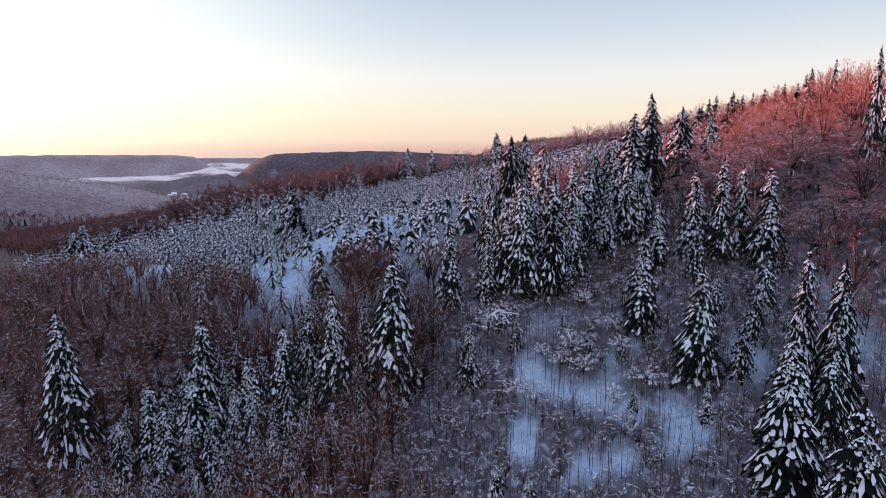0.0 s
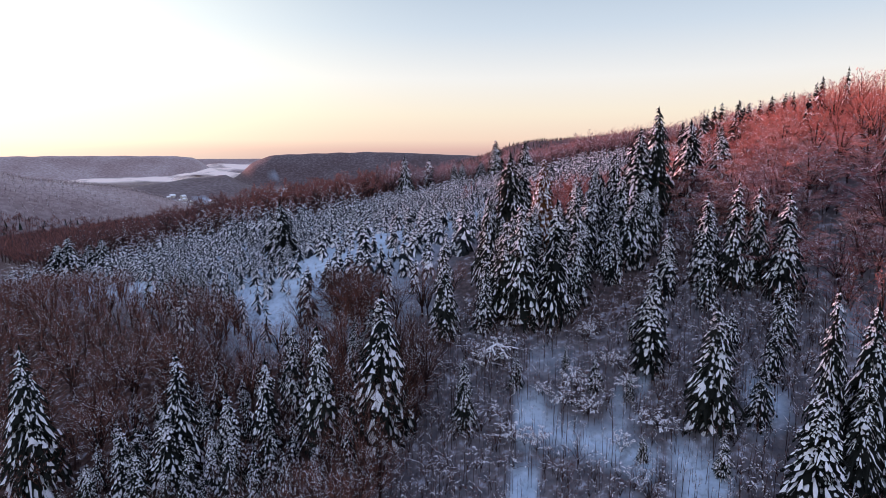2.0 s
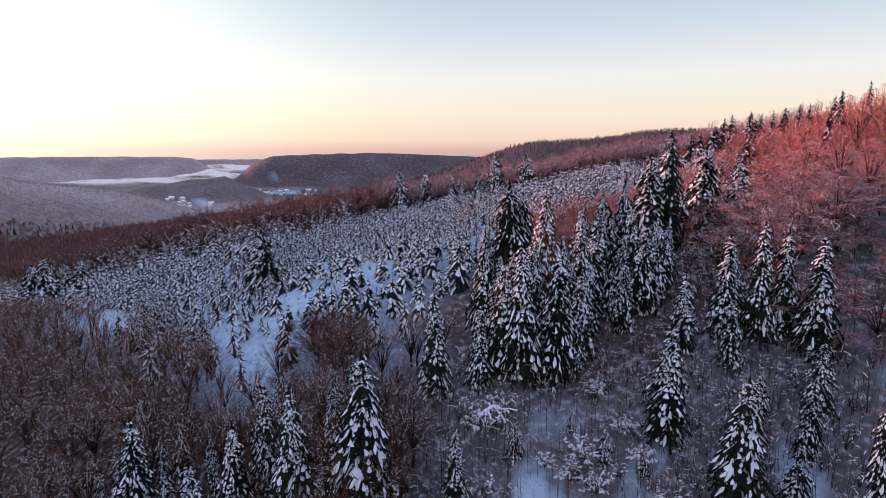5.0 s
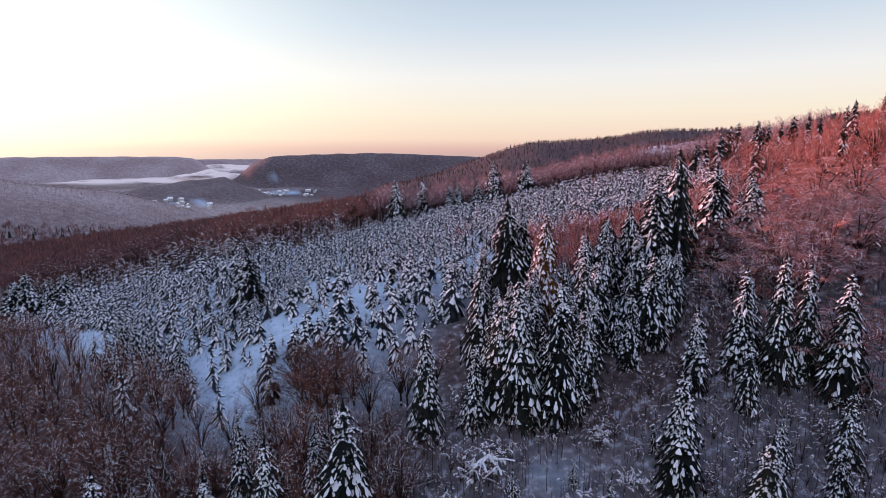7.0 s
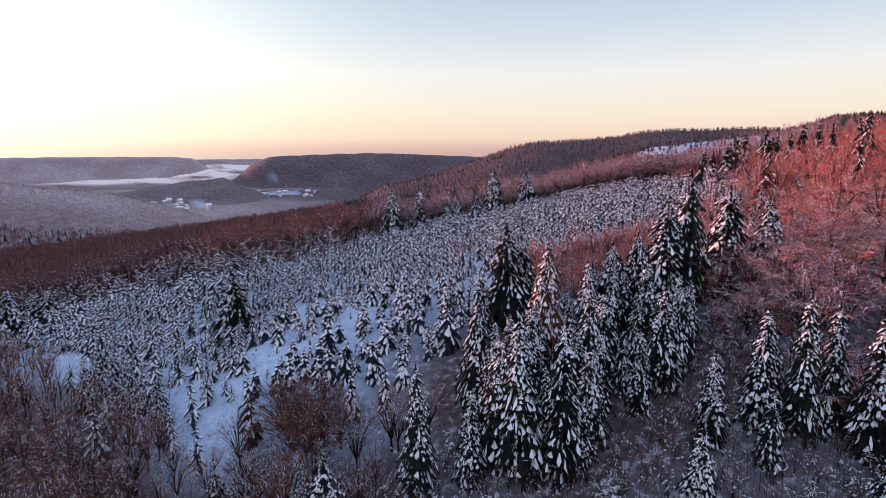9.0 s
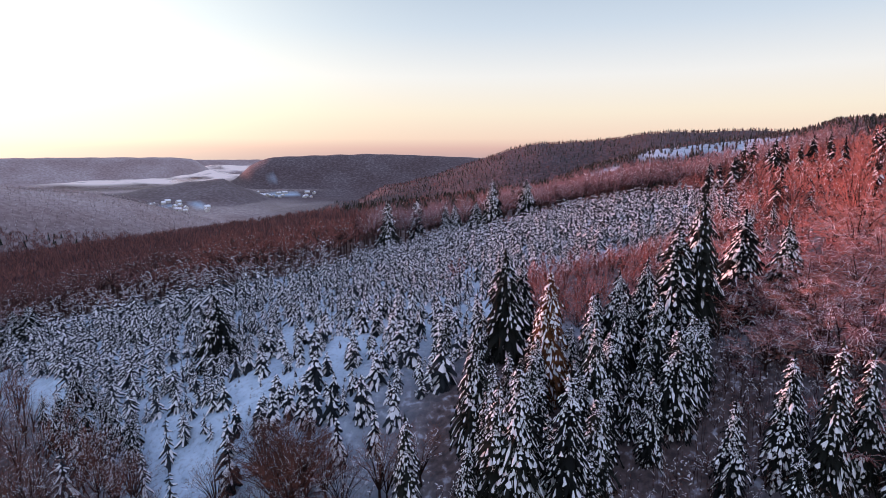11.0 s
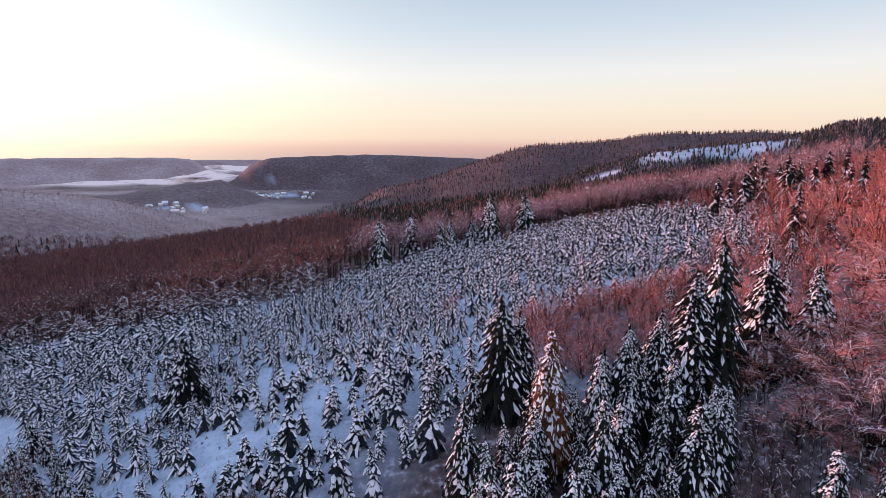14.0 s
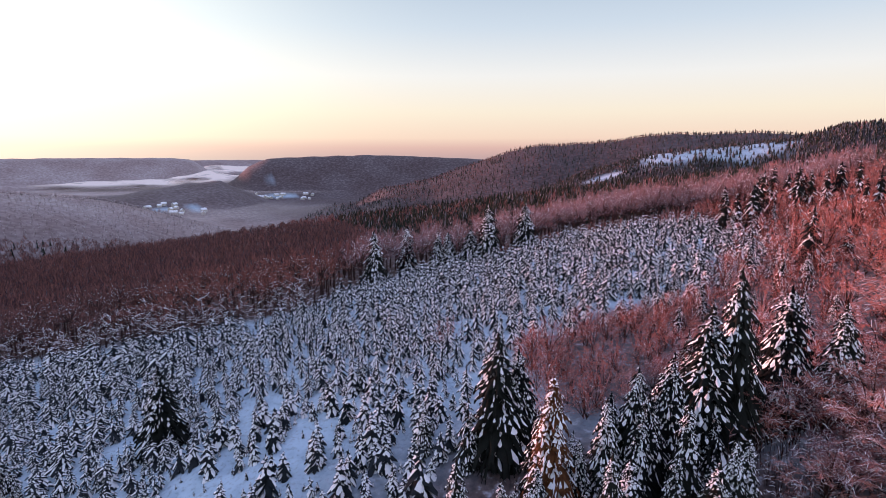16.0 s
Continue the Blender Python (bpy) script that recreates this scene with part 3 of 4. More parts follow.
def thing_of(name, s, mats, names, label, category, group):
    """A tree as a thing: an Empty with one mesh for each kind of part."""
    root = tagged(new(name), label, category, group)
    for i, part_name in enumerate(names):
        if i in s.m:
            v, f, p = s.only(i)
            ob = new(part_name, mesh_of(part_name, v, f, p, [mats[i]], i == 2))
            ob.parent = root
            if i or name in ("beech", "snowy_bush"):
                tagged(ob, kind="stuff")
    return root


def planted(x, y, z, turn=0.0, wide=1.0, tall=1.0):
    return pose(x, y, z, 0, 0, turn) @ Matrix.Diagonal((wide, wide, tall, 1))


def massed(name, templates, spots, mats, label, category):
    """Many trees as one mesh: spots are rows of x, y, z, turn, width, height, template."""
    vs, fs, ms, count = [], [], [], 0
    arrays = [t.arrays() for t in templates]
    for x, y, z, turn, wide, tall, pick in spots:
        v, f, m = arrays[int(pick)]
        c, q = math.cos(turn), math.sin(turn)
        vs.append(np.c_[(v[:, 0] * c - v[:, 1] * q) * wide + x, (v[:, 0] * q + v[:, 1] * c) * wide + y, v[:, 2] * tall + z])
        fs.append(f + count)
        ms.append(m)
        count += len(v)
    me = mesh_of(name, np.vstack(vs), np.vstack(fs), np.concatenate(ms), mats)
    return tagged(new(name, me), label, category, kind="stuff")


def scatter(rng, box, gap, keep):
    """Places on a jittered grid of that gap within a box (x0, y0, x1, y1), where keep says so."""
    mx, my, half = (box[0] + box[2]) / 2, (box[1] + box[3]) / 2, math.hypot(box[2] - box[0], box[3] - box[1]) / 2
    gx, gy = np.meshgrid(np.arange(-half, half, gap), np.arange(-half, half, gap))
    u = gx.ravel() + rng.uniform(-0.6, 0.6, gx.size) * gap
    v = gy.ravel() + rng.uniform(-0.6, 0.6, gx.size) * gap
    x, y = mx + u * 0.87 - v * 0.49, my + u * 0.49 + v * 0.87
    ok = (x > box[0]) & (x < box[2]) & (y > box[1]) & (y < box[3])
    x, y = x[ok], y[ok]
    ok = keep(x, y)
    return x[ok], y[ok]


def spots_of(rng, x, y, kinds, wide=(0.8, 1.2), tall=(0.8, 1.2), sink=0.1):
    n = len(x)
    t = rng.uniform(*tall, n)
    return np.c_[x, y, height(x, y) - sink, rng.uniform(0, 6.28, n), t * rng.uniform(*wide, n), t, rng.randint(0, kinds, n)]


# ---- tall spruces, one by one ----
SPRUCE_PARTS = ("trunk", "needles", "snow")
# x, y, height of the tip above the same zero as the ground, spread
SLOPE_SPRUCES = [(-72, 103.5, 30.7), (-20.5, 103.5, 34.5), (-9.2, 102, 41), (4.6, 98.5, 30.4), (36.4, 102, 45.3), (43.5, 115, 50.5), (42.7, 91.7, 41.2), (52.7, 80.8, 46.3), (46.1, 71, 36.2),
                 (55.4, 77.7, 36.3), (57.5, 80, 44.5), (41, 52, 36), (-46, 105, 29), (-31, 106.7, 27.1), (-54.6, 100.5, 17.5), (-39, 101.6, 16.4), (-42.6, 99.9, 14.6), (-16, 113, 31), (-27, 112, 31.3),
                 (-50, 97, 15), (-35, 98, 17), (-47, 101, 20), (-37, 104, 22), (-58, 96, 13), (-38, 82, 11), (-33, 79, 9), (-28, 85, 9), (7.5, 75, 18), (12, 73, 16.5),
                 (27, 101, 30.5), (23, 106, 30), (32, 98, 27.5), (31, 88, 23), (35, 108, 35), (46, 99, 36), (14, 104, 30), (41, 84, 25), (49, 90, 33), (54, 96, 38), (50, 102, 39), (58, 101, 43)]
STAND_SPRUCES = [(1.4, 117, 47.4), (11.9, 132, 51.6), (13.4, 119, 51.2), (16.6, 117, 54.4), (22.3, 115, 55.3), (29.3, 129.6, 56.4), (31.7, 131, 54.7), (42.5, 148, 60), (40.5, 127, 56.7),
                 (43.7, 129.4, 58), (36, 122.8, 50.6), (47.5, 146.5, 69.4), (53, 148.5, 74.4), (61.8, 151, 71.4), (49.6, 111, 47), (55.2, 113.5, 58.8), (59.5, 113.5, 57.5), (62.3, 109.3, 57),
                 (50.7, 116.2, 56.2), (53.7, 119.8, 54.3), (18.2, 151, 63.8), (21.2, 152.5, 61), (31.7, 139.7, 58.5), (37, 144.5, 61.2), (40.9, 142.8, 64), (40.8, 136.3, 59.3), (35.5, 138, 58)]
FAR_SPRUCES = [(11, 130.5, 54.9), (13.4, 150, 54), (6.3, 153, 51.8), (67, 147, 70), (-45.3, 172, 49.8), (-150, 229, 29), (-146.5, 231, 31.5), (-141, 235, 28), (-136.5, 236, 30), (-16.6, 276, 62.4), (-6, 300, 61.3), (27.3, 298, 70.2),
               (43.2, 307, 69.8), (7, 297, 59.5), (11, 299, 59), (20, 301, 60), (74, 274, 67.5), (122, 298, 77.5), (133.6, 295, 82.6), (131.5, 263, 83.7), (134, 255, 85.7), (101.7, 210, 77.6), (131, 233, 84.4), (134, 232, 87), (142, 290, 83)]
SKYLINE_SPRUCES = [(126, 271.7, 86.2), (124, 274, 85), (128.3, 260.8, 86.5), (133, 262, 85.5), (142, 260.6, 88), (145, 256, 89), (114, 262, 80), (117, 266, 81), (107, 258, 78), (105, 262, 77.5),
                   (136, 222, 89), (141, 226, 90), (133, 214, 90), (136, 206, 92), (95, 129.5, 82.5), (99, 131, 79.5), (114, 190, 82)]


SUNLIT_SPRUCE = (24, 138, 62.5)
STAND = [(9, 116), (24, 113), (30, 124), (38, 124), (46, 128), (50, 140), (48, 150), (34, 148), (22, 142), (12, 134)]


def build_spruces():
    rng = random.Random(4)
    kinds = [thing_of("spruce", spruce(20, sp, 30 + i, whorls=w, arms=a, load=ld, under=0.6), (BARK, NEEDLE, SNOW), SPRUCE_PARTS,
                      "tall dark green spruce with branches bowed by heavy snow", "tree", "tall spruces on the slope")
             for i, (sp, w, a, ld) in enumerate(((3.5, 25, 9, 1.0), (2.9, 25, 8, 1.0), (3.8, 26, 9, 0.96), (2.8, 24, 8, 1.0), (3.3, 26, 9, 0.9)))]
    kinds += [thing_of("spruce", spruce(20, sp, 36 + i, whorls=28, arms=10, under=0.15, load=0.85, fat=0.8), (BARK, NEEDLE, SNOW), SPRUCE_PARTS,
                       "tall spruce, dark below and white with snow towards its top", "tree", "tall spruces on the slope") for i, sp in enumerate((4.0, 4.4))]
    small = [thing_of("spruce", spruce(20, sp, 46 + i, whorls=14, arms=6), (BARK, NEEDLE, SNOW), SPRUCE_PARTS,
                      "lesser spruce thick with snow among taller trees", "tree", "tall spruces on the slope") for i, sp in enumerate((4.2, 3.6, 3.9))]
    simple = [thing_of("spruce", spruce(20, sp, 40 + i, whorls=23, arms=9, detail=1, ragged=0.45, load=0.5, fat=0.8), (BARK, NEEDLE, SNOW), SPRUCE_PARTS,
                       "dark spruce on the ridge, its boughs half white with snow", "tree", "spruces on the ridge") for i, sp in enumerate((3.6, 3.0, 4.0))]
    among = []
    for _ in range(600):
        y = rng.uniform(150, 285)
        x = float(np.interp(y, *RED_EDGE)) + rng.uniform(-8, 42)
        if len(among) < 70 and x < 0.72 * (y - 55) and all(math.hypot(x - a[0], y - a[1]) > 4.5 for a in among):
            among.append((x, y, at(x, y) + rng.uniform(4.5, 9.5)))
    lesser = []
    for _ in range(900):
        if rng.random() < 0.75:
            x, y, tall = rng.uniform(-64, -11), rng.uniform(97, 123), rng.uniform(6, 11)
            most = 42
        else:
            x, y, tall = rng.uniform(-84, -50), rng.uniform(138, 172), rng.uniform(6, 9.5)
            most = 56
            if abs(y - float(np.interp(x, *WOOD_EDGE)) - 3) > 7:
                continue
        if len(lesser) < most and all(math.hypot(x - a[0], y - a[1]) > 3.4 for a in lesser + SLOPE_SPRUCES):
            lesser.append((x, y, at(x, y) + tall))
    low = []          # narrow ones close together at the foot of the slope
    for _ in range(400):
        x, y = rng.uniform(-64, -22), rng.uniform(82, 104)
        if len(low) < 34 and all(math.hypot(x - a[0], y - a[1]) > 3.2 for a in low + lesser + SLOPE_SPRUCES):
            low.append((x, y, at(x, y) + rng.uniform(6, 11)))
    lesser += low
    used = set()
    known = [SUNLIT_SPRUCE] + SLOPE_SPRUCES + STAND_SPRUCES + FAR_SPRUCES + SKYLINE_SPRUCES
    # the stand is closed: lesser trees fill it between the tall ones
    fill = []
    for _ in range(700):
        x, y = rng.uniform(8, 50), rng.uniform(113, 152)
        if inside(np.array([x]), np.array([y]), STAND)[0] and all(math.hypot(x - a[0], y - a[1]) > 3.3 for a in known + fill) and math.hypot(x - 33, y - 120) > 5:
            fill.append((x, y, at(x, y) + rng.uniform(8, 15)))
    # this spruce carries its sunlit orange in the needle colour
    sunlit_tree = thing_of("spruce", spruce(20, 4.0, 55, whorls=25, arms=10, load=0.9), (BARK, NEEDLE_SUNLIT, SNOW), SPRUCE_PARTS, "spruce with needles coloured orange brown as if sunlit, under lighter snow", "tree", "tall spruces on the slope")
    x, y, tip = SUNLIT_SPRUCE
    sunlit_tree.matrix_basis = planted(x, y, at(x, y) - 0.1, 40, 1.0, (tip + 0.5 - at(x, y)) / 20)
    for x, y, tip in fill + SLOPE_SPRUCES + STAND_SPRUCES + FAR_SPRUCES + SKYLINE_SPRUCES + among + lesser:
        z = at(x, y)
        tall = max(4.5, tip + 0.5 - z)
        pick = simple if y > 176 and x > 90 and tall > 10 else small if tall < 11.5 else kinds
        i = rng.randrange(5 if pick is kinds else 3)
        if y > 140 and 16 < x < 70 and pick is kinds:
            i = 5 + i % 2
        if (x, y) == (-45.3, 172):
            i = 5
        elif x < -120 and y < 240:
            i = 2
        broad = 0.62 if y < 135 and x > 90 else 0.8 if x > 110 and 195 < y < 240 else 1.9 if x < -120 and y < 240 else 1.55 if y > 170 and pick is kinds else 1.2 if y > 145 and 16 < x < 65 else 1.1 if y > 200 else 0.85 if y < 85 and x > 48 else 1.2 if y < 112 and tall > 14 else 1.0
        m = planted(x, y, z - 0.1, rng.uniform(0, 360), broad * (0.5 * tall / 20 + 0.5 * min(1.0, tall / 16)) * rng.uniform(0.85, 1.1), (tall + 0.1) / 20)
        if pick[i].name not in used:
            used.add(pick[i].name)
            pick[i].matrix_basis = m
        else:
            copy_thing_at(pick[i], m)


def copy_thing_at(ob, m):
    """A copy at m, whatever the size of the first one."""
    was = ob.matrix_basis.copy()
    ob.scale = (1, 1, 1)
    made = copy_thing(ob, m)
    ob.matrix_basis = was
    return made


build_spruces()


# ---- young spruces of the plantation ----
def build_plantation():
    rng = np.random.RandomState(11)
    kinds = [spruce(4.6, sp, 60 + i, whorls=11, arms=7, detail=1, bare=0.03, ragged=0.6, load=0.95, fat=0.88) for i, sp in enumerate((1.35, 1.1, 1.5, 1.25, 1.0, 1.4))]

    def keep(x, y):
        gaps = ripple(x, y, 26, 21) + 0.6 * ripple(x, y, 11, 22)
        open_ = np.clip(1.15 - np.hypot((x + 26) / 42, (y - 156) / 26), 0, 1)
        return inside(x, y, PLANTATION) & (gaps < 0.95 - open_ * 0.66 - 0.1 * np.clip((205 - y) / 40, 0, 1)) & (np.hypot(x + 45.3, y - 172) > 2.5)

    x, y = scatter(rng, (-245, 130, 112, 345), 3.05, keep)
    spots = spots_of(rng, x, y, len(kinds), (0.9, 1.25), (0.6, 1.4), 0.05)
    front = np.array([(-60, 138), (-52, 139), (-45, 136), (-43, 141), (-29, 133), (-31, 138), (-11, 133), (-5, 133), (-2, 137), (-8, 139), (-24, 142), (-18, 149), (-56, 153), (6, 143), (-62, 146), (-38, 131), (-16, 131)])
    big = spots_of(rng, front[:, 0], front[:, 1], len(kinds), (0.8, 1.0), (1.4, 2.1), 0.05)
    ox, oy = scatter(rng, (-62, 138, 8, 190), 3.4, lambda a, b: inside(a, b, PLANTATION))
    tiny = spots_of(rng, ox, oy, len(kinds), (0.8, 1.2), (0.16, 0.42), 0.02)
    spots = np.vstack([spots, big, tiny])
    back = np.clip((spots[:, 1] - 175) / 60, 0, 1) * 0.25 + 1
    spots[:, 4] *= back * (1 + 0.3 * np.clip((-45 - spots[:, 0]) / 20, 0, 1))
    spots[:, 5] *= back * (1 + 0.12 * np.clip((-45 - spots[:, 0]) / 20, 0, 1))
    order = np.argsort(np.hypot(spots[:, 0] + 10, spots[:, 1] - 150))
    mats = (BARK, NEEDLE_YOUNG, SNOW)
    firsts = [thing_of("young_spruce", k, mats, SPRUCE_PARTS, "young spruce laden with snow in a plantation clearing", "tree", "young spruces in the clearing") for k in kinds]
    placed = set()
    for x, y, z, turn, wide, tall, i in spots[order[:260]]:
        m, i = planted(x, y, z, math.degrees(turn), wide, tall), int(i)
        if i in placed:
            copy_thing_at(firsts[i], m)
        else:
            placed.add(i)
            firsts[i].matrix_basis = m
    light = [spruce(4.6, sp, 70 + i, whorls=9, arms=6, detail=0, bare=0.02, ragged=0.6, load=0.97, fat=0.82) for i, sp in enumerate((1.4, 1.15, 1.55, 1.3, 1.05, 1.4))]
    rest = spots[order[260:]]
    massed("young_spruces", light, rest[rest[:, 1] < 225], mats, "close rows of young spruces under snow", "young trees")
    lean = [spruce(4.6, sp, 76 + i, whorls=6, arms=5, detail=0, bare=0.02, ragged=0.6, load=1.0, fat=0.86) for i, sp in enumerate((1.4, 1.15, 1.55, 1.3, 1.05, 1.4))]
    massed("young_spruces", lean, rest[rest[:, 1] >= 225], mats, "far rows of young spruces under snow", "young trees")


build_plantation()


# ---- bare beeches ----
BEECH_PARTS = ("trunk", "crown", "snow")



def build_beeches():
    rng = np.random.RandomState(17)
    fuzzy = [fan(14, sp, 180 + i, 9, 7, 22, 0.030, 0.7, lw, 6, 0.048, 0.8, 0.55) for i, (sp, lw) in enumerate(((6.6, 0.12), (6.0, 0.18), (7.4, 0.08), (6.4, 0.14)))]
    fuzzy.append(laden(14, 7.4, 186, 12, 28, 5, 0.5, 0.026, 0.022, 0.08, 0.55, 1.25))      # weighed down by snow
    fuzzy += [laden(14, sp, 187 + i, 11, 22, 6, 0.38, 0.028, 0.020, 0.12, 0.5, 1.0) for i, sp in enumerate((6.6, 7.0))]
    full = [fan(14, sp, 80 + i, 8, 6, 19, 0.020, 0.7, lw, 5, 0.042, 0.8) for i, (sp, lw) in enumerate(((5.4, 0.14), (4.8, 0.2), (6.0, 0.1), (4.6, 0.18)))]
    full.append(fan(14, 5.8, 86, 9, 9, 28, 0.028, 0.2, 0.06, 3, 0.05, 0.7, 0.6))      # dense, with little snow
    lighter = [fan(14, sp, 90 + i, 5, 5, 9, 0.035, 0.7, 0.14, 4, 0.050, 0.75) for i, sp in enumerate((5.0, 4.4, 5.4, 4.2))]
    shrubby = [fan(14, sp, 195 + i, 7, 5, 9, 0.06, 0.7, lw, 3, 0.07, 0.75, 0.6) for i, (sp, lw) in enumerate(((6.4, 0.06), (5.8, 0.1), (7.2, 0.04), (6.0, 0.08)))]
    sparse = [far_beech(14, 4.5, 198, 60, 0.03), far_beech(14, 5.0, 199, 60, 0.03)]

    def wood(x, y):
        return (y < np.interp(x, *WOOD_EDGE)) & (x < np.interp(y, (60, 75, 85, 100, 112, 124), (4, 0, -4, -3, -1, 8)) + 3.0 * np.sin(y / 5) + 2.0 * np.sin(y / 2.1)) & (y > 58) & (x > -0.8 * y - 10)
    x, y = scatter(rng, (-190, 34, 14, 240), 5.0, wood)
    left = spots_of(rng, x, y, 4, (0.9, 1.25), (0.75, 1.25))
    near = np.clip((np.interp(x, *WOOD_EDGE) - y) / 18, 0, 1) * 0.3 + 0.7
    near *= np.where(np.hypot((x + 40) / 25, (y - 97) / 17) < 1, 0.55, 1.0)
    left[:, 4] *= near ** 0.7
    left[:, 5] *= near

    def red_wood(x, y):
        edge = np.interp(y, *RED_EDGE)
        return (x > edge) & (x < edge + 64 + 0.05 * y) & (x < 0.92 * y + 16)
    x, y = scatter(rng, (40, 50, 230, 345), 9.0, red_wood)
    domes = spots_of(rng, x, y, 4, (1.15, 1.6), (0.7, 1.1))
    x, y = scatter(rng, (40, 50, 230, 345), 5.0, red_wood)
    right = np.vstack([domes, spots_of(rng, x, y, 4, (1.0, 1.5), (0.28, 0.6))])
    x, y = right[:, 0], right[:, 1]
    shade = (x < 98 + 0.15 * (y - 100)) & (y < 168)          # below, out of the sun, the crowns keep their snow
    right[shade, 6] = rng.randint(4, 7, shade.sum())
    right[:, 4:6] *= np.where(right[:, 0] > 100, 1.04, np.interp(right[:, 1], (150, 200, 260), (1.0, 0.85, 0.75)))[:, None]
    near = np.clip((x - np.interp(y, *RED_EDGE)) / 20, 0, 1) * 0.35 + 0.65
    right[:, 4] *= near ** 0.7
    right[:, 5] *= near
    x, y = scatter(rng, (-110, -40, 110, 62), 11.0, lambda a, b: (np.abs(a) > 0.0) & ((b < 57) | (a > 66)))
    below = spots_of(rng, x, y, 2, (0.9, 1.25), (0.7, 1.1))
    # young red ones between the stand and the plantation
    x, y = scatter(rng, (24, 150, 112, 312), 2.8, lambda a, b: (b > 156 + 0.2 * (a - 24)) & (a < np.interp(b, *RED_EDGE) + 2) & ~inside(a, b, PLANTATION))
    young = spots_of(rng, x, y, 4, (0.95, 1.4), (0.28, 0.52))
    # a few by themselves in the clearing
    lone = np.array([(-19, 132, 0, 0.5, 1.1, 0.9, 4), (-15.5, 130, 0, 2.0, 1.0, 0.84, 4), (-22.5, 132, 0, 4.0, 1.1, 0.85, 4), (-18, 128, 0, 1.0, 1.2, 0.8, 4), (-24, 135, 0, 3.0, 0.9, 0.66, 3),
                     (-12, 128, 0, 5.0, 1.0, 0.75, 2), (-58, 140, 0, 1.0, 1.0, 0.7, 1), (-70, 152, 0, 2.0, 1.1, 0.8, 2), (-20.5, 129, 0, 1.5, 1.0, 0.85, 4), (-52, 138, 0, 1.5, 1.0, 0.75, 0), (-62, 147, 0, 2.5, 1.0, 0.75, 2), (-48, 133, 0, 0.5, 1.1, 0.8, 3),
                     (10, 190, 0, 1.0, 0.75, 0.62, 0), (27, 176, 0, 1.0, 1.0, 0.66, 2), (31, 180, 0, 3.0, 1.0, 0.7, 3), (69, 127, 0, 2.0, 1.2, 1.05, 4), (66, 134, 0, 1.0, 1.1, 0.9, 4),
                     (66.5, 139, 0, 1.0, 1.3, 0.98, 4), (64, 129, 0, 4.0, 1.1, 0.8, 4), (60, 135, 0, 5.0, 1.0, 0.6, 4)])
    lone[[0, 1, 2, 3, 8], 4] *= 1.3
    lone[:, 2] = height(lone[:, 0], lone[:, 1]) - 0.1
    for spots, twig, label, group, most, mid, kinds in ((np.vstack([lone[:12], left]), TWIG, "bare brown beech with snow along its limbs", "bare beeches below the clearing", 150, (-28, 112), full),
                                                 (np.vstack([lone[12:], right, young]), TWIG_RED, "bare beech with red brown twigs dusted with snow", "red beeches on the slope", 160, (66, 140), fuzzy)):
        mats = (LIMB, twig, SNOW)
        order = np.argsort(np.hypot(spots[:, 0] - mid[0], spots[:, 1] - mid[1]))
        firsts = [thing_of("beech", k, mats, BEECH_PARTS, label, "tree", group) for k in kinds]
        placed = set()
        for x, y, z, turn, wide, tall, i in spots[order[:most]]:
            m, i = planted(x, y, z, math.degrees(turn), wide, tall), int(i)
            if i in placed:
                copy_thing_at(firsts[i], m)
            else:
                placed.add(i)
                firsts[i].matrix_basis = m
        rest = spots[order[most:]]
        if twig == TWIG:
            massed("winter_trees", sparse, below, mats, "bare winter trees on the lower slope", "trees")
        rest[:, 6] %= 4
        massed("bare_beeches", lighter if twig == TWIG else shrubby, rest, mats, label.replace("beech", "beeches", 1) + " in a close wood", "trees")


build_beeches()


# ---- undergrowth ----
def bush(h, spread, seed, stems=9, snow=0.5):
    """Thin stems from one root, some bowed over by snow. Materials: 0 stems, 1 twigs, 2 snow."""
    rng = np.random.RandomState(seed)
    s = Shape()
    for i in range(stems):
        az, f = rng.uniform(0, 6.28), rng.uniform(0.2, 1)
        d = np.array([np.cos(az), np.sin(az), 0]) * spread * f
        b = d * 0.3
        top = np.array([0, 0, h * rng.uniform(0.6, 1.0)])
        if rng.rand() < 0.45:
            path = [b, b + d * 0.4 + top * 0.8, b + d * 1.1 + top * 0.7]
        else:
            path = [b, b + d * 0.3 + top * 0.55, b + d * 0.5 + top]
        tube(s, path, [0.028, 0.018, 0.006], 0, 3)
        for k in range(3):
            q = path[1] + (path[2] - path[1]) * rng.uniform(0, 1)
            e = q + rng.normal(0, 1, 3) * h * 0.12 + [0, 0, h * 0.08]
            s.add([q + [0.02, 0, 0], q + [-0.01, 0.02, 0], q + [-0.01, -0.02, 0], e], [(0, 1, 3), (1, 2, 3), (2, 0, 3)], 1)
        if rng.rand() < snow:
            p, q = np.array(path[1]), np.array(path[2])
            side = np.array([-np.sin(az), np.cos(az), 0]) * rng.uniform(0.04, 0.10)
            mid = np.array([p, (p + q) / 2 + [0, 0, 0.1], q])
            strip(s, mid + [0, 0, 0.10], mid + side, mid - side, 2)
    return s


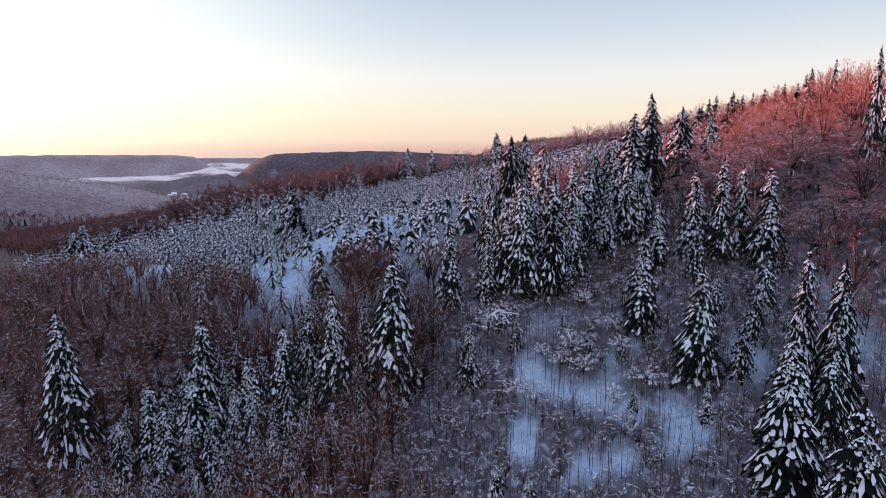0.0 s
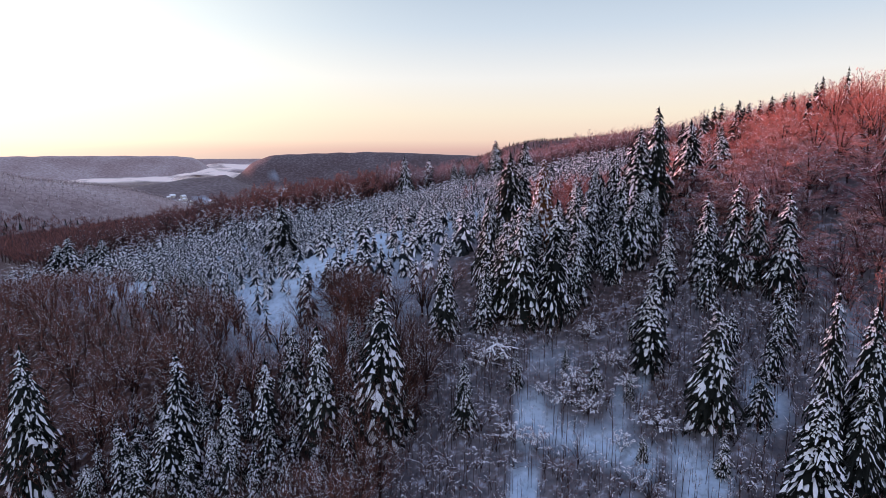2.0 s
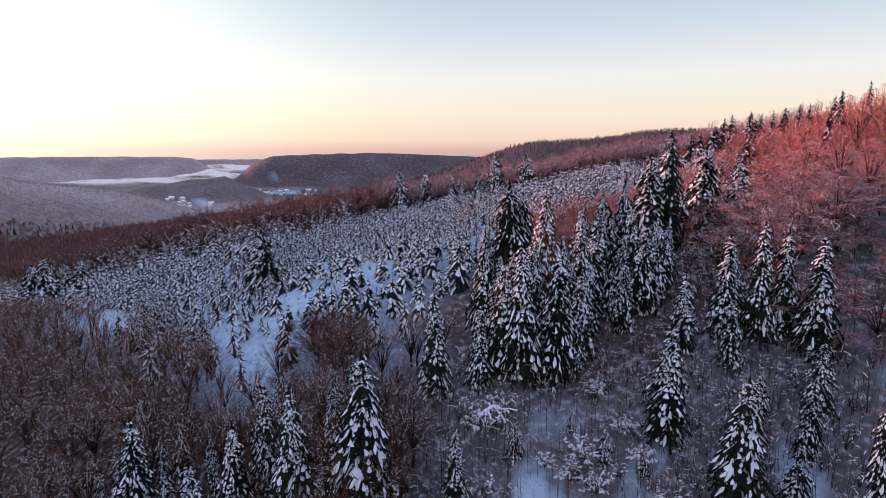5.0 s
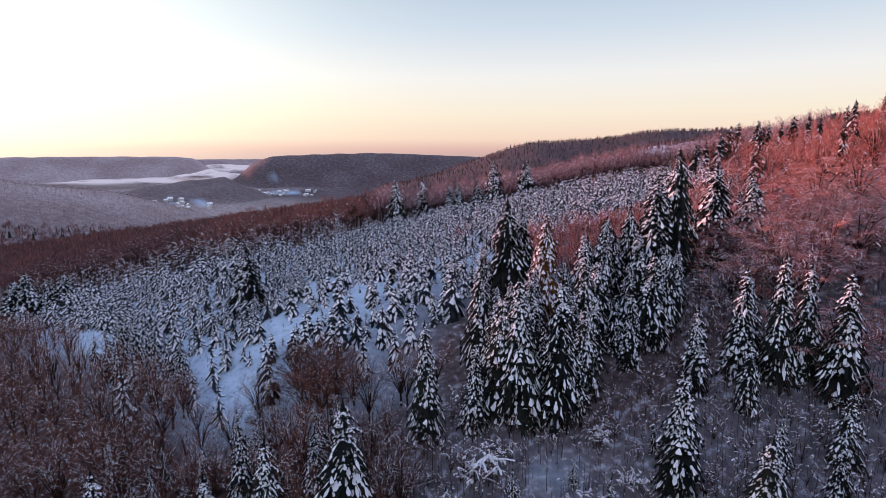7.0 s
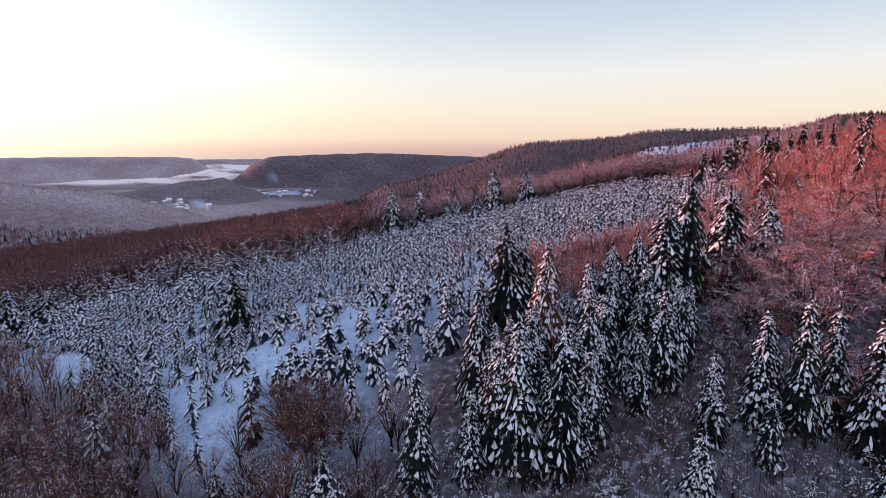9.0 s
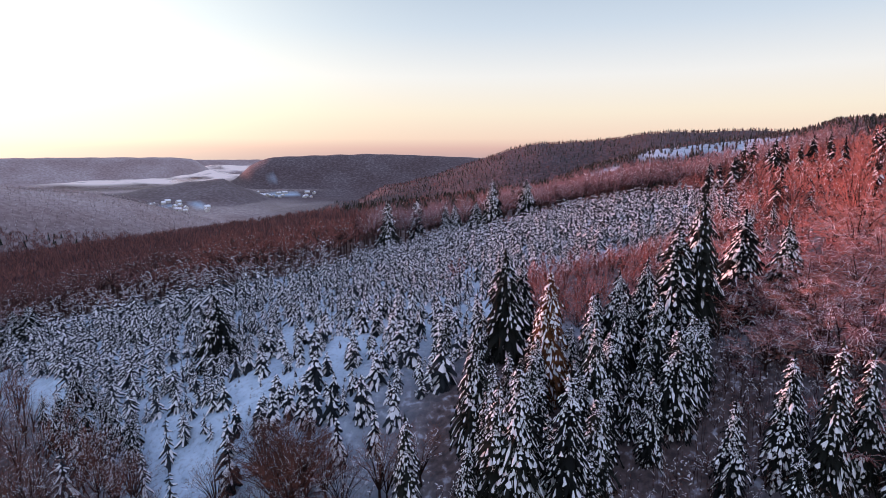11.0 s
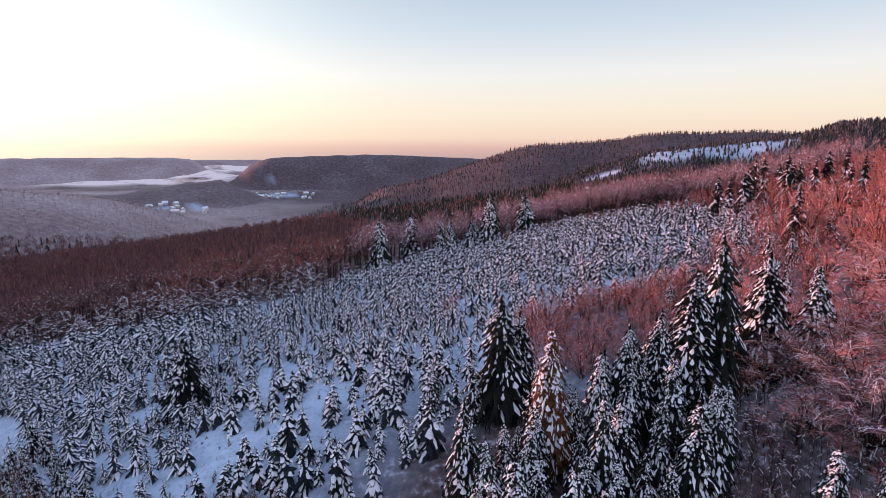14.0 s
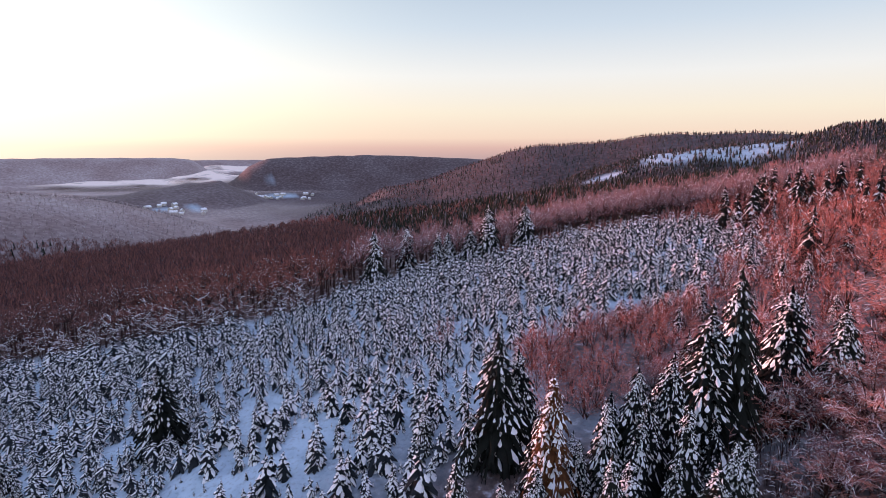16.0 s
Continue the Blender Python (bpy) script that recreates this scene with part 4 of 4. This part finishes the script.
def pole(h, seed):
    """A thin young stem with a few side twigs."""
    rng = np.random.RandomState(seed)
    s = Shape()
    tip = np.array([rng.normal(0, 0.05), rng.normal(0, 0.05), 1]) * h
    tube(s, [(0, 0, -0.3), tip * 0.5, tip], [0.05, 0.04, 0.012], 0, 3)
    for k in range(8):
        b = tip * rng.uniform(0.35, 0.95)
        az = rng.uniform(0, 6.28)
        e = b + np.array([np.cos(az), np.sin(az), 0.9]) * h * rng.uniform(0.06, 0.14)
        s.add([b + [0.025, 0, 0], b + [-0.012, 0.022, 0], b + [-0.012, -0.022, 0], e], [(0, 1, 3), (1, 2, 3), (2, 0, 3)], 1)
        if k < 2:
            s.add([b + [0.05, 0.0, 0.03], b + [-0.05, 0.0, 0.03], (b + e) / 2 + [0, 0, 0.12], e + [0, 0, 0.04]], [(0, 1, 2), (0, 2, 3), (1, 3, 2)], 2)
    return s


CAPPED = [(18.2, 101.5), (21.7, 99.5), (25, 97.3), (24.1, 101.9), (12.3, 95.8), (30.4, 103.9), (28, 110.8), (9, 108.3), (32, 99.4), (34.4, 92.4), (28.6, 90.4), (16, 93), (43.6, 95.9), (12.3, 111)]
HOLLOW = [(44, 113), (66, 104), (68, 126), (66, 146), (56, 150), (50, 134), (45, 126)]
GULLY = [(-13, 60), (60, 60), (66, 108), (46, 112), (44, 122), (24, 120), (8, 122), (-12, 116)]


def build_undergrowth():
    rng = np.random.RandomState(41)
    bushes = [laden(2.8, sp, 150 + i, 5, 6, 3, sn * 0.7, 0.014, 0.04, 0.03, 0.55, 1.3) for i, (sp, sn) in enumerate(((1.6, 0.6), (2.0, 0.85), (1.4, 0.4), (1.8, 0.7)))]
    poles = [pole(6.0, 160 + i) for i in range(4)]
    x, y = scatter(rng, (-14, 58, 70, 125), 3.4, lambda a, b: inside(a, b, GULLY) & (open_snow(a, b) > 0.85))
    massed("snowy_bushes", bushes, spots_of(rng, x, y, 4, (0.9, 1.5), (0.5, 1.5), 0.0), (LIMB, TWIG, SNOW), "low leafless bushes bowed by snow in the gully", "bushes")
    # low bushes under caps of snow
    caps = [thing_of("snowy_bush", laden(2.8, sp, 210 + i, 12, 18, 4, 0.7, 0.014, 0.05, 0.04, 0.6, 1.5), (LIMB, TWIG, SNOW), ("stem", "crown", "snow"),
                     "low leafless bush capped with thick snow", "bush", "snowy bushes in the gully") for i, sp in enumerate((2.0, 2.4))]
    for k, (bx, by) in enumerate(CAPPED):
        m = planted(bx, by, at(bx, by), 67 * k, 1.2 + 0.16 * (k % 5), 1.0 + 0.2 * (k % 4))
        if k < 2:
            caps[k].matrix_basis = m
        else:
            copy_thing_at(caps[k % 2], m)
    x, y = scatter(rng, (-14, 55, 80, 150), 1.5, lambda a, b: (inside(a, b, GULLY) & (open_snow(a, b) > 0.3)) | inside(a, b, HOLLOW) | ((a > 40) & (a < 80) & (b < 128) & (b > 62) & (open_snow(a, b) > 0.8)))
    massed("thin_stems", poles, spots_of(rng, x, y, 4, (0.7, 1.0), (0.45, 1.15), 0.0), (LIMB, TWIG, SNOW), "thin bare young stems standing in snow", "saplings")
    thickets = [laden(6.0, sp, 190 + i, 6, 6, 4, sn * 0.6, 0.02, 0.042, 0.05, 0.5, 1.0) for i, (sp, sn) in enumerate(((2.6, 0.5), (3.2, 0.75), (2.2, 0.35)))]
    x, y = scatter(rng, (-14, 58, 70, 125), 2.9, lambda a, b: inside(a, b, GULLY) & (open_snow(a, b) > 1.12))
    hx, hy = scatter(rng, (42, 100, 70, 152), 2.8, lambda a, b: inside(a, b, HOLLOW))
    x, y = np.r_[x, hx], np.r_[y, hy]
    massed("gully_thickets", thickets, spots_of(rng, x, y, 3, (0.9, 1.4), (0.35, 0.95), 0.0), (LIMB, TWIG, SNOW), "bare grey brown thickets weighed down by snow", "bushes")
    x, y = scatter(rng, (-150, 40, 12, 150), 4.6, lambda a, b: (b < np.interp(a, *WOOD_EDGE)) & (a < 3) & (b > 60 - 0.55 * (a + 60)) & (b > 62) & (a > -100))
    massed("wood_undergrowth", bushes + poles[:2], spots_of(rng, x, y, 6, (0.9, 1.5), (0.7, 1.5), 0.0), (LIMB, TWIG, SNOW), "dark leafless undergrowth in the beech wood", "bushes")
    x, y = scatter(rng, (48, 60, 130, 240), 5.5, lambda a, b: (a > np.interp(b, *RED_EDGE) - 6) & (a < np.interp(b, *RED_EDGE) + 34))
    massed("red_undergrowth", [bush(2.6, 1.7, 155 + i, 12, 0.25) for i in range(3)] + poles[:3], spots_of(rng, x, y, 6, (0.9, 1.5), (0.7, 1.5), 0.0), (LIMB, TWIG_RED, SNOW), "red brown undergrowth below the slope's beeches", "bushes")


build_undergrowth()


def bent_tree(x, y):
    """A young tree bowed to the ground, thick with snow."""
    s = Shape()
    stem = [np.array(p, float) for p in ((0, 0, -0.3), (0.3, 0.2, 2.2), (0.2, 0.6, 3.6), (-0.9, 0.5, 4.1), (-2.2, 0.2, 3.4), (-2.9, 0.0, 2.2))]
    tube(s, stem, [0.14, 0.12, 0.10, 0.07, 0.05, 0.02], 0, 5)
    rng = np.random.RandomState(77)
    for i in range(5):
        a, b = stem[i], stem[i + 1]
        side = np.array([0.05, 0.28, 0])
        line = np.array([a, (a + b) / 2 + [0, 0, 0.05], b])
        strip(s, line + [0, 0, 0.32], line + side, line - side, 2)
        for k in range(5):
            p = a + (b - a) * rng.rand()
            e = p + np.array([rng.normal(0, 0.9), rng.normal(0, 0.9), rng.uniform(-0.9, 0.5)])
            tube(s, [p, (p + e) / 2 + [0, 0, 0.15], e], [0.04, 0.03, 0.01], 0, 3)
            line = np.array([p, (p + e) / 2 + [0, 0, 0.15], e])
            w = np.cross(e - p, (0, 0, 1.0))
            w = w / (np.linalg.norm(w) + 1e-6) * 0.15
            strip(s, line + [0, 0, 0.16], line + w, line - w, 2)
    ob = thing_of("bent_tree", s, (LIMB, TWIG, SNOW), ("stem", "crown", "snow"), "young tree bowed to the ground under thick snow", "tree", "")
    ob.matrix_basis = planted(x, y, at(x, y), 0, 1.2, 1.0)


bent_tree(12, 108)


# ---- woods farther off ----
def far_spruce(h, spread, seed, tiers=5, n=6, needle=1, snow=0.5):
    """A spruce seen from far: jagged tiers, the boughs in part white."""
    rng = np.random.RandomState(seed)
    s = Shape()
    for k in range(tiers):
        u = k / tiers
        z, r = h * (0.06 + 0.78 * u), spread * (1 - u) + 0.04 * h
        tip = np.array([0, 0, z + h * 1.5 / tiers])
        a = rng.uniform(0, 6.28) + 2 * np.pi * np.arange(n) / n
        p = np.c_[np.cos(a), np.sin(a), np.zeros(n)] * (r * rng.uniform(0.7, 1.15, n))[:, None] + [0, 0, z]
        q = np.c_[np.cos(a + 3.14 / n), np.sin(a + 3.14 / n), np.zeros(n)] * r * 0.5 + [0, 0, z + h * 0.06]
        for i in range(n):
            s.add([tip, p[i], q[i]], [(0, 1, 2)], 2 if rng.rand() < snow else needle)
            s.add([tip, q[i], p[(i + 1) % n]], [(0, 1, 2)], needle)
    return s


def build_woods():
    rng = np.random.RandomState(29)
    tall = [fan(15.5, sp, 170 + i, 5, 5, 9, 0.055, 0.5, lw, 2, 0.10, 0.8, 0.3) for i, (sp, lw) in enumerate(((4.4, 0.42), (5.0, 0.36), (4.0, 0.5)))]
    laced = [laden(12, sp, 173 + i, 7, 9, 4, 0.7, 0.05, 0.075, 0.08, 0.5) for i, sp in enumerate((5.6, 6.2))]
    rimed = [fan(19, sp, 176 + i, 5, 5, 7, 0.06, 0.9, lw + 0.25, 3, 0.10) for i, (sp, lw) in enumerate(((6.0, 0.1), (6.6, 0.06), (5.6, 0.14)))]
    bare = [far_beech(15, sp, 120 + i) for i, sp in enumerate((4.5, 5.5, 4.0, 5.0))]
    firs = [far_spruce(16, sp, 130 + i, tiers=4, n=5, needle=3, snow=0.35) for i, sp in enumerate((2.7, 2.2, 3.1))]
    mats, red_mats, dusted = (LIMB_FAR, TWIG_FAR, SNOW, FAR_NEEDLE), (LIMB_FAR, TWIG_FAR_RED, SNOW, FAR_NEEDLE), (LIMB_FAR, TWIG_FAR, DUSTED, FAR_NEEDLE)

    def seen(x, y):
        b = np.degrees(np.arctan2(x - HUB[0], y - HUB[1]))
        return (b > -43) & (b < 43)

    def edge(x):
        return np.interp(x, *BACK_EDGE)

    # the wood's near edge beyond the plantation, trunks in view
    x, y = scatter(rng, (-330, 226, 0, 420), 5.6, lambda a, b: seen(a, b) & (b > edge(a)) & (b < edge(a) + 45) & (a < -26))
    rows = spots_of(rng, x, y, 3, (0.95, 1.5), (0.72, 1.25))
    near = np.clip((y - edge(x)) / 14, 0, 1) * 0.25 + 0.75
    rows[:, 4] *= near ** 0.6
    rows[:, 5] *= near
    # from here rightwards the crowns get the colour with sunlight painted in
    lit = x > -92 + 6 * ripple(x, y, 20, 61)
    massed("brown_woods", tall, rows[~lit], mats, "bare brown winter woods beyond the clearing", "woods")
    massed("rusty_woods", tall, rows[lit], (LIMB_FAR, TWIG_SUNLIT, SNOW, FAR_NEEDLE), "tall bare trees behind the clearing, crowns coloured as if sunlit red", "woods")
    x, y = scatter(rng, (-200, 215, -34, 310), 6.4, lambda a, b: (b > edge(a) - 6) & (b < edge(a) + 9 + 9 * ripple(a, b, 28, 63)))
    massed("snowy_beeches", laced, spots_of(rng, x, y, 2, (0.8, 1.2), (0.55, 1.05)), mats, "bare beeches laced with snow along the wood's edge", "woods")
    x, y = scatter(rng, (-60, 260, 190, 400), 5.6, lambda a, b: seen(a, b) & (b > edge(a)) & (b < edge(a) + 42) & (a > -26))
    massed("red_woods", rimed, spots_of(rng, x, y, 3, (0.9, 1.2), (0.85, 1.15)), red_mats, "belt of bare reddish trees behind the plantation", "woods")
    x, y = scatter(rng, (-560, 280, -10, 620), 7.4, lambda a, b: seen(a, b) & (b > edge(a) + 45) & (a < -20 - 0.25 * (b - 350)))
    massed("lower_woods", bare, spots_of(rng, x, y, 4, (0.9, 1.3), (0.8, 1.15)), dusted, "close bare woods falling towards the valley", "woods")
    # dark mixed woods over the next rise
    x, y = scatter(rng, (-320, 370, 460, 900), 8.0, lambda a, b: seen(a, b) & (b > edge(a) + 42) & (a > -20 - 0.25 * (b - 350)))
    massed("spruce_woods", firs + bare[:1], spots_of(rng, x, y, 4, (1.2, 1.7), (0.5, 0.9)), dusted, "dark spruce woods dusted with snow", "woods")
    x, y = scatter(rng, (-800, 560, -100, 1050), 10.5, lambda a, b: seen(a, b) & (np.hypot(a, b) < 1050) & (b > 620) & (a < -20 - 0.25 * (b - 350)))
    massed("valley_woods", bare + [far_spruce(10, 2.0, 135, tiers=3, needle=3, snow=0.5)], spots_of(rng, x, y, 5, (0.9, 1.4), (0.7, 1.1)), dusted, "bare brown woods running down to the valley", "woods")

    # far slopes
    tiny = [far_beech(13, 4.5, 140, 12, 0.11, 0.35), far_beech(13, 5.5, 141, 12, 0.11, 0.35), far_spruce(15, 2.6, 142, tiers=2, n=4, needle=3, snow=0.5)]
    hill = [tiny[2], far_spruce(15, 2.2, 143, tiers=2, n=4, needle=3, snow=0.4), far_beech(13, 4.5, 144, 12, 0.10, 0.4), far_spruce(15, 3.0, 145, tiers=2, n=4, needle=3, snow=0.7)]

    def meadow(x, y):
        found = np.zeros(len(x), bool)
        for cx, cy, ax, ay, turn in FIELDS:
            t = radians(turn)
            u, v = (x - cx) * math.cos(t) + (y - cy) * math.sin(t), -(x - cx) * math.sin(t) + (y - cy) * math.cos(t)
            found |= np.hypot(u / ax, v / ay) + 0.38 * ripple(x, y, 90, 12) < 0.95
        return found

    def far_side(x, y):
        r, b = np.hypot(x - HUB[0], y - HUB[1]), np.degrees(np.arctan2(x - HUB[0], y - HUB[1]))
        return (abs(b) < 41) & (r > 880) & (r < 2300) & (~meadow(x, y) | (rng.rand(len(x)) < 0.65))
    x, y = scatter(rng, (-420, 700, 1500, 2300), 12.5, lambda a, b: far_side(a, b) & (np.hypot(a, b) > 1230))
    hx, hy = scatter(rng, (60, 640, 900, 1230), 4.9, lambda a, b: far_side(a, b) & (np.hypot(a, b) < 1230) & (~meadow(a, b) | (rng.rand(len(a)) < 0.42 + 0.35 * ripple(a, b, 45, 14))))
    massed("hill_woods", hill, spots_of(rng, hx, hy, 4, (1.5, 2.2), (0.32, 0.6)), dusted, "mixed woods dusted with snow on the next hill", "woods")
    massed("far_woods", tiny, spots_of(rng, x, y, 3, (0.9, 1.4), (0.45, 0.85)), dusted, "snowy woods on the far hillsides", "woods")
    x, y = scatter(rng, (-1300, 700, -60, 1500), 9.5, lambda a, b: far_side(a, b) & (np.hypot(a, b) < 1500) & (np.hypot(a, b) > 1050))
    massed("pale_woods", tiny[:2], spots_of(rng, x, y, 2, (0.7, 1.0), (0.4, 0.75)), (LIMB, HAZED, SNOW, HAZED), "bare woods in haze-pale colours on the slope across the valley", "woods")


build_woods()


# ---- the valley: mist and houses ----
def mist_material():
    mat = bpy.data.materials.new("mist")
    mat.use_nodes = True
    nt = mat.node_tree
    n, l = nt.nodes.new, nt.links.new
    nt.nodes.clear()
    out, mix, clear, white = n("ShaderNodeOutputMaterial"), n("ShaderNodeMixShader"), n("ShaderNodeBsdfTransparent"), n("ShaderNodeBsdfDiffuse")
    through_it, body = n("ShaderNodeBsdfTranslucent"), n("ShaderNodeMixShader")
    through_it.inputs["Color"].default_value = (1.0, 0.92, 0.84, 1)
    white.inputs["Color"].default_value = (1.0, 0.86, 0.77, 1)
    geo, grain, edge, ramp, mult = n("ShaderNodeNewGeometry"), n("ShaderNodeTexNoise"), n("ShaderNodeAttribute"), n("ShaderNodeMapRange"), n("ShaderNodeMath")
    edge.attribute_name = "thickness"
    grain.inputs["Scale"].default_value, grain.inputs["Detail"].default_value = 0.006, 5.0
    l(geo.outputs["Position"], grain.inputs["Vector"])
    ramp.inputs["From Min"].default_value, ramp.inputs["From Max"].default_value = 0.28, 0.48
    l(grain.outputs["Fac"], ramp.inputs["Value"])
    mult.operation = "MULTIPLY"
    l(ramp.outputs[0], mult.inputs[0])
    l(edge.outputs["Fac"], mult.inputs[1])
    l(mult.outputs[0], mix.inputs[0])
    l(clear.outputs[0], mix.inputs[1])
    body.inputs[0].default_value = 0.1
    l(white.outputs[0], body.inputs[1])
    l(through_it.outputs[0], body.inputs[2])
    l(body.outputs[0], mix.inputs[2])
    l(mix.outputs[0], out.inputs[0])
    return mat


MIST = mist_material()


def mist_bank(bearing, dist, wide, deep, z, rise, seed, most=1.0):
    """A low bank of mist: a soft domed sheet lying in the valley."""
    b = radians(bearing)
    cx, cy = HUB[0] + math.sin(b) * dist, HUB[1] + math.cos(b) * dist
    gx, gy = np.meshgrid(np.linspace(-1, 1, 41), np.linspace(-1, 1, 25))
    fall = np.clip(1 - np.hypot(gx, gy), 0, 1)
    x = cx + gx * wide * math.cos(b) + gy * deep * math.sin(b)
    y = cy - gx * wide * math.sin(b) + gy * deep * math.cos(b)
    zz = z + rise * fall ** 0.6 * (1 + 0.25 * ripple(x.ravel(), y.ravel(), 300, seed).reshape(x.shape))
    i, j = np.meshgrid(np.arange(24), np.arange(40), indexing="ij")
    k = i * 41 + j
    quads = np.stack([k, k + 1, k + 42, k + 41], -1).reshape(-1, 4)
    me = mesh_of("mist", np.c_[x.ravel(), y.ravel(), zz.ravel()], quads, np.zeros(len(quads)), [MIST], True)
    me.attributes.new("thickness", "FLOAT", "POINT").data.foreach_set("value", (most * np.clip(fall.ravel() * 3.0, 0, 1)).astype(np.float32))
    tagged(new("mist", me), "white bank of mist lying in the valley", "mist", kind="stuff")


# the banks at 0.2 and 0.16 are thin sheets added as haze
for row in ((-27.0, 3650, 640, 330, -92, 30, 51), (-24, 2900, 900, 520, -88, 16, 54, 0.2), (-27, 1900, 620, 380, -92, 14, 56, 0.16), (-22.3, 3750, 260, 520, -80, 50, 52), (-20.4, 4250, 330, 320, -60, 62, 53)):
    mist_bank(*row)


def house(name, wide, deep, walls, roof):
    """A small house under a snowy gable roof."""
    root = tagged(new(name), "small pale house with snowy gable roof in the valley", "house", "village houses")
    w, d = wide / 2, deep / 2
    v = [(-w, -d, -2), (w, -d, -2), (w, d, -2), (-w, d, -2), (-w, -d, walls), (w, -d, walls), (w, d, walls), (-w, d, walls), (-w, 0, walls + roof), (w, 0, walls + roof)]
    f = [(0, 1, 5), (0, 5, 4), (2, 3, 7), (2, 7, 6), (1, 2, 6), (1, 6, 5), (3, 0, 4), (3, 4, 7), (5, 6, 9), (7, 4, 8)]
    part = new("wall", mesh_of("wall", v, f, np.zeros(len(f)), [PLASTER]))
    part.parent = root
    o, t = 0.6, 0.5
    v = [(-w - o, -d - o, walls - 0.3), (w + o, -d - o, walls - 0.3), (w + o, 0, walls + roof), (-w - o, 0, walls + roof), (w + o, d + o, walls - 0.3), (-w - o, d + o, walls - 0.3)]
    v += [(a, b, c + t) for a, b, c in v]
    f = [(6, 7, 8), (6, 8, 9), (9, 8, 10), (9, 10, 11), (0, 1, 7), (0, 7, 6), (4, 5, 11), (4, 11, 10), (0, 2, 1), (0, 3, 2), (3, 4, 2), (3, 5, 4), (1, 2, 8), (1, 8, 7), (2, 4, 10), (2, 10, 8), (3, 0, 6), (3, 6, 9), (5, 3, 9), (5, 9, 11)]
    part = new("roof", mesh_of("roof", v, f, np.zeros(len(f)), [SNOW]))
    part.parent = root
    return root


def build_village():
    rng = random.Random(8)
    kinds = [house("house", 16, 11, 6, 5), house("house", 12, 9, 5, 4), house("house", 22, 12, 6, 5)]
    done = set()
    for k in range(34):
        if k < 14:
            x, y = rng.uniform(-900, -700), rng.uniform(1720, 1830)
        else:
            x, y = rng.uniform(-840, -560), rng.uniform(2480, 2620)
        i = k % 3
        m = pose(x, y, at(x, y), 0, 0, rng.uniform(0, 180))
        if i in done:
            copy_thing_at(kinds[i], m)
        else:
            done.add(i)
            kinds[i].matrix_basis = m


build_village()
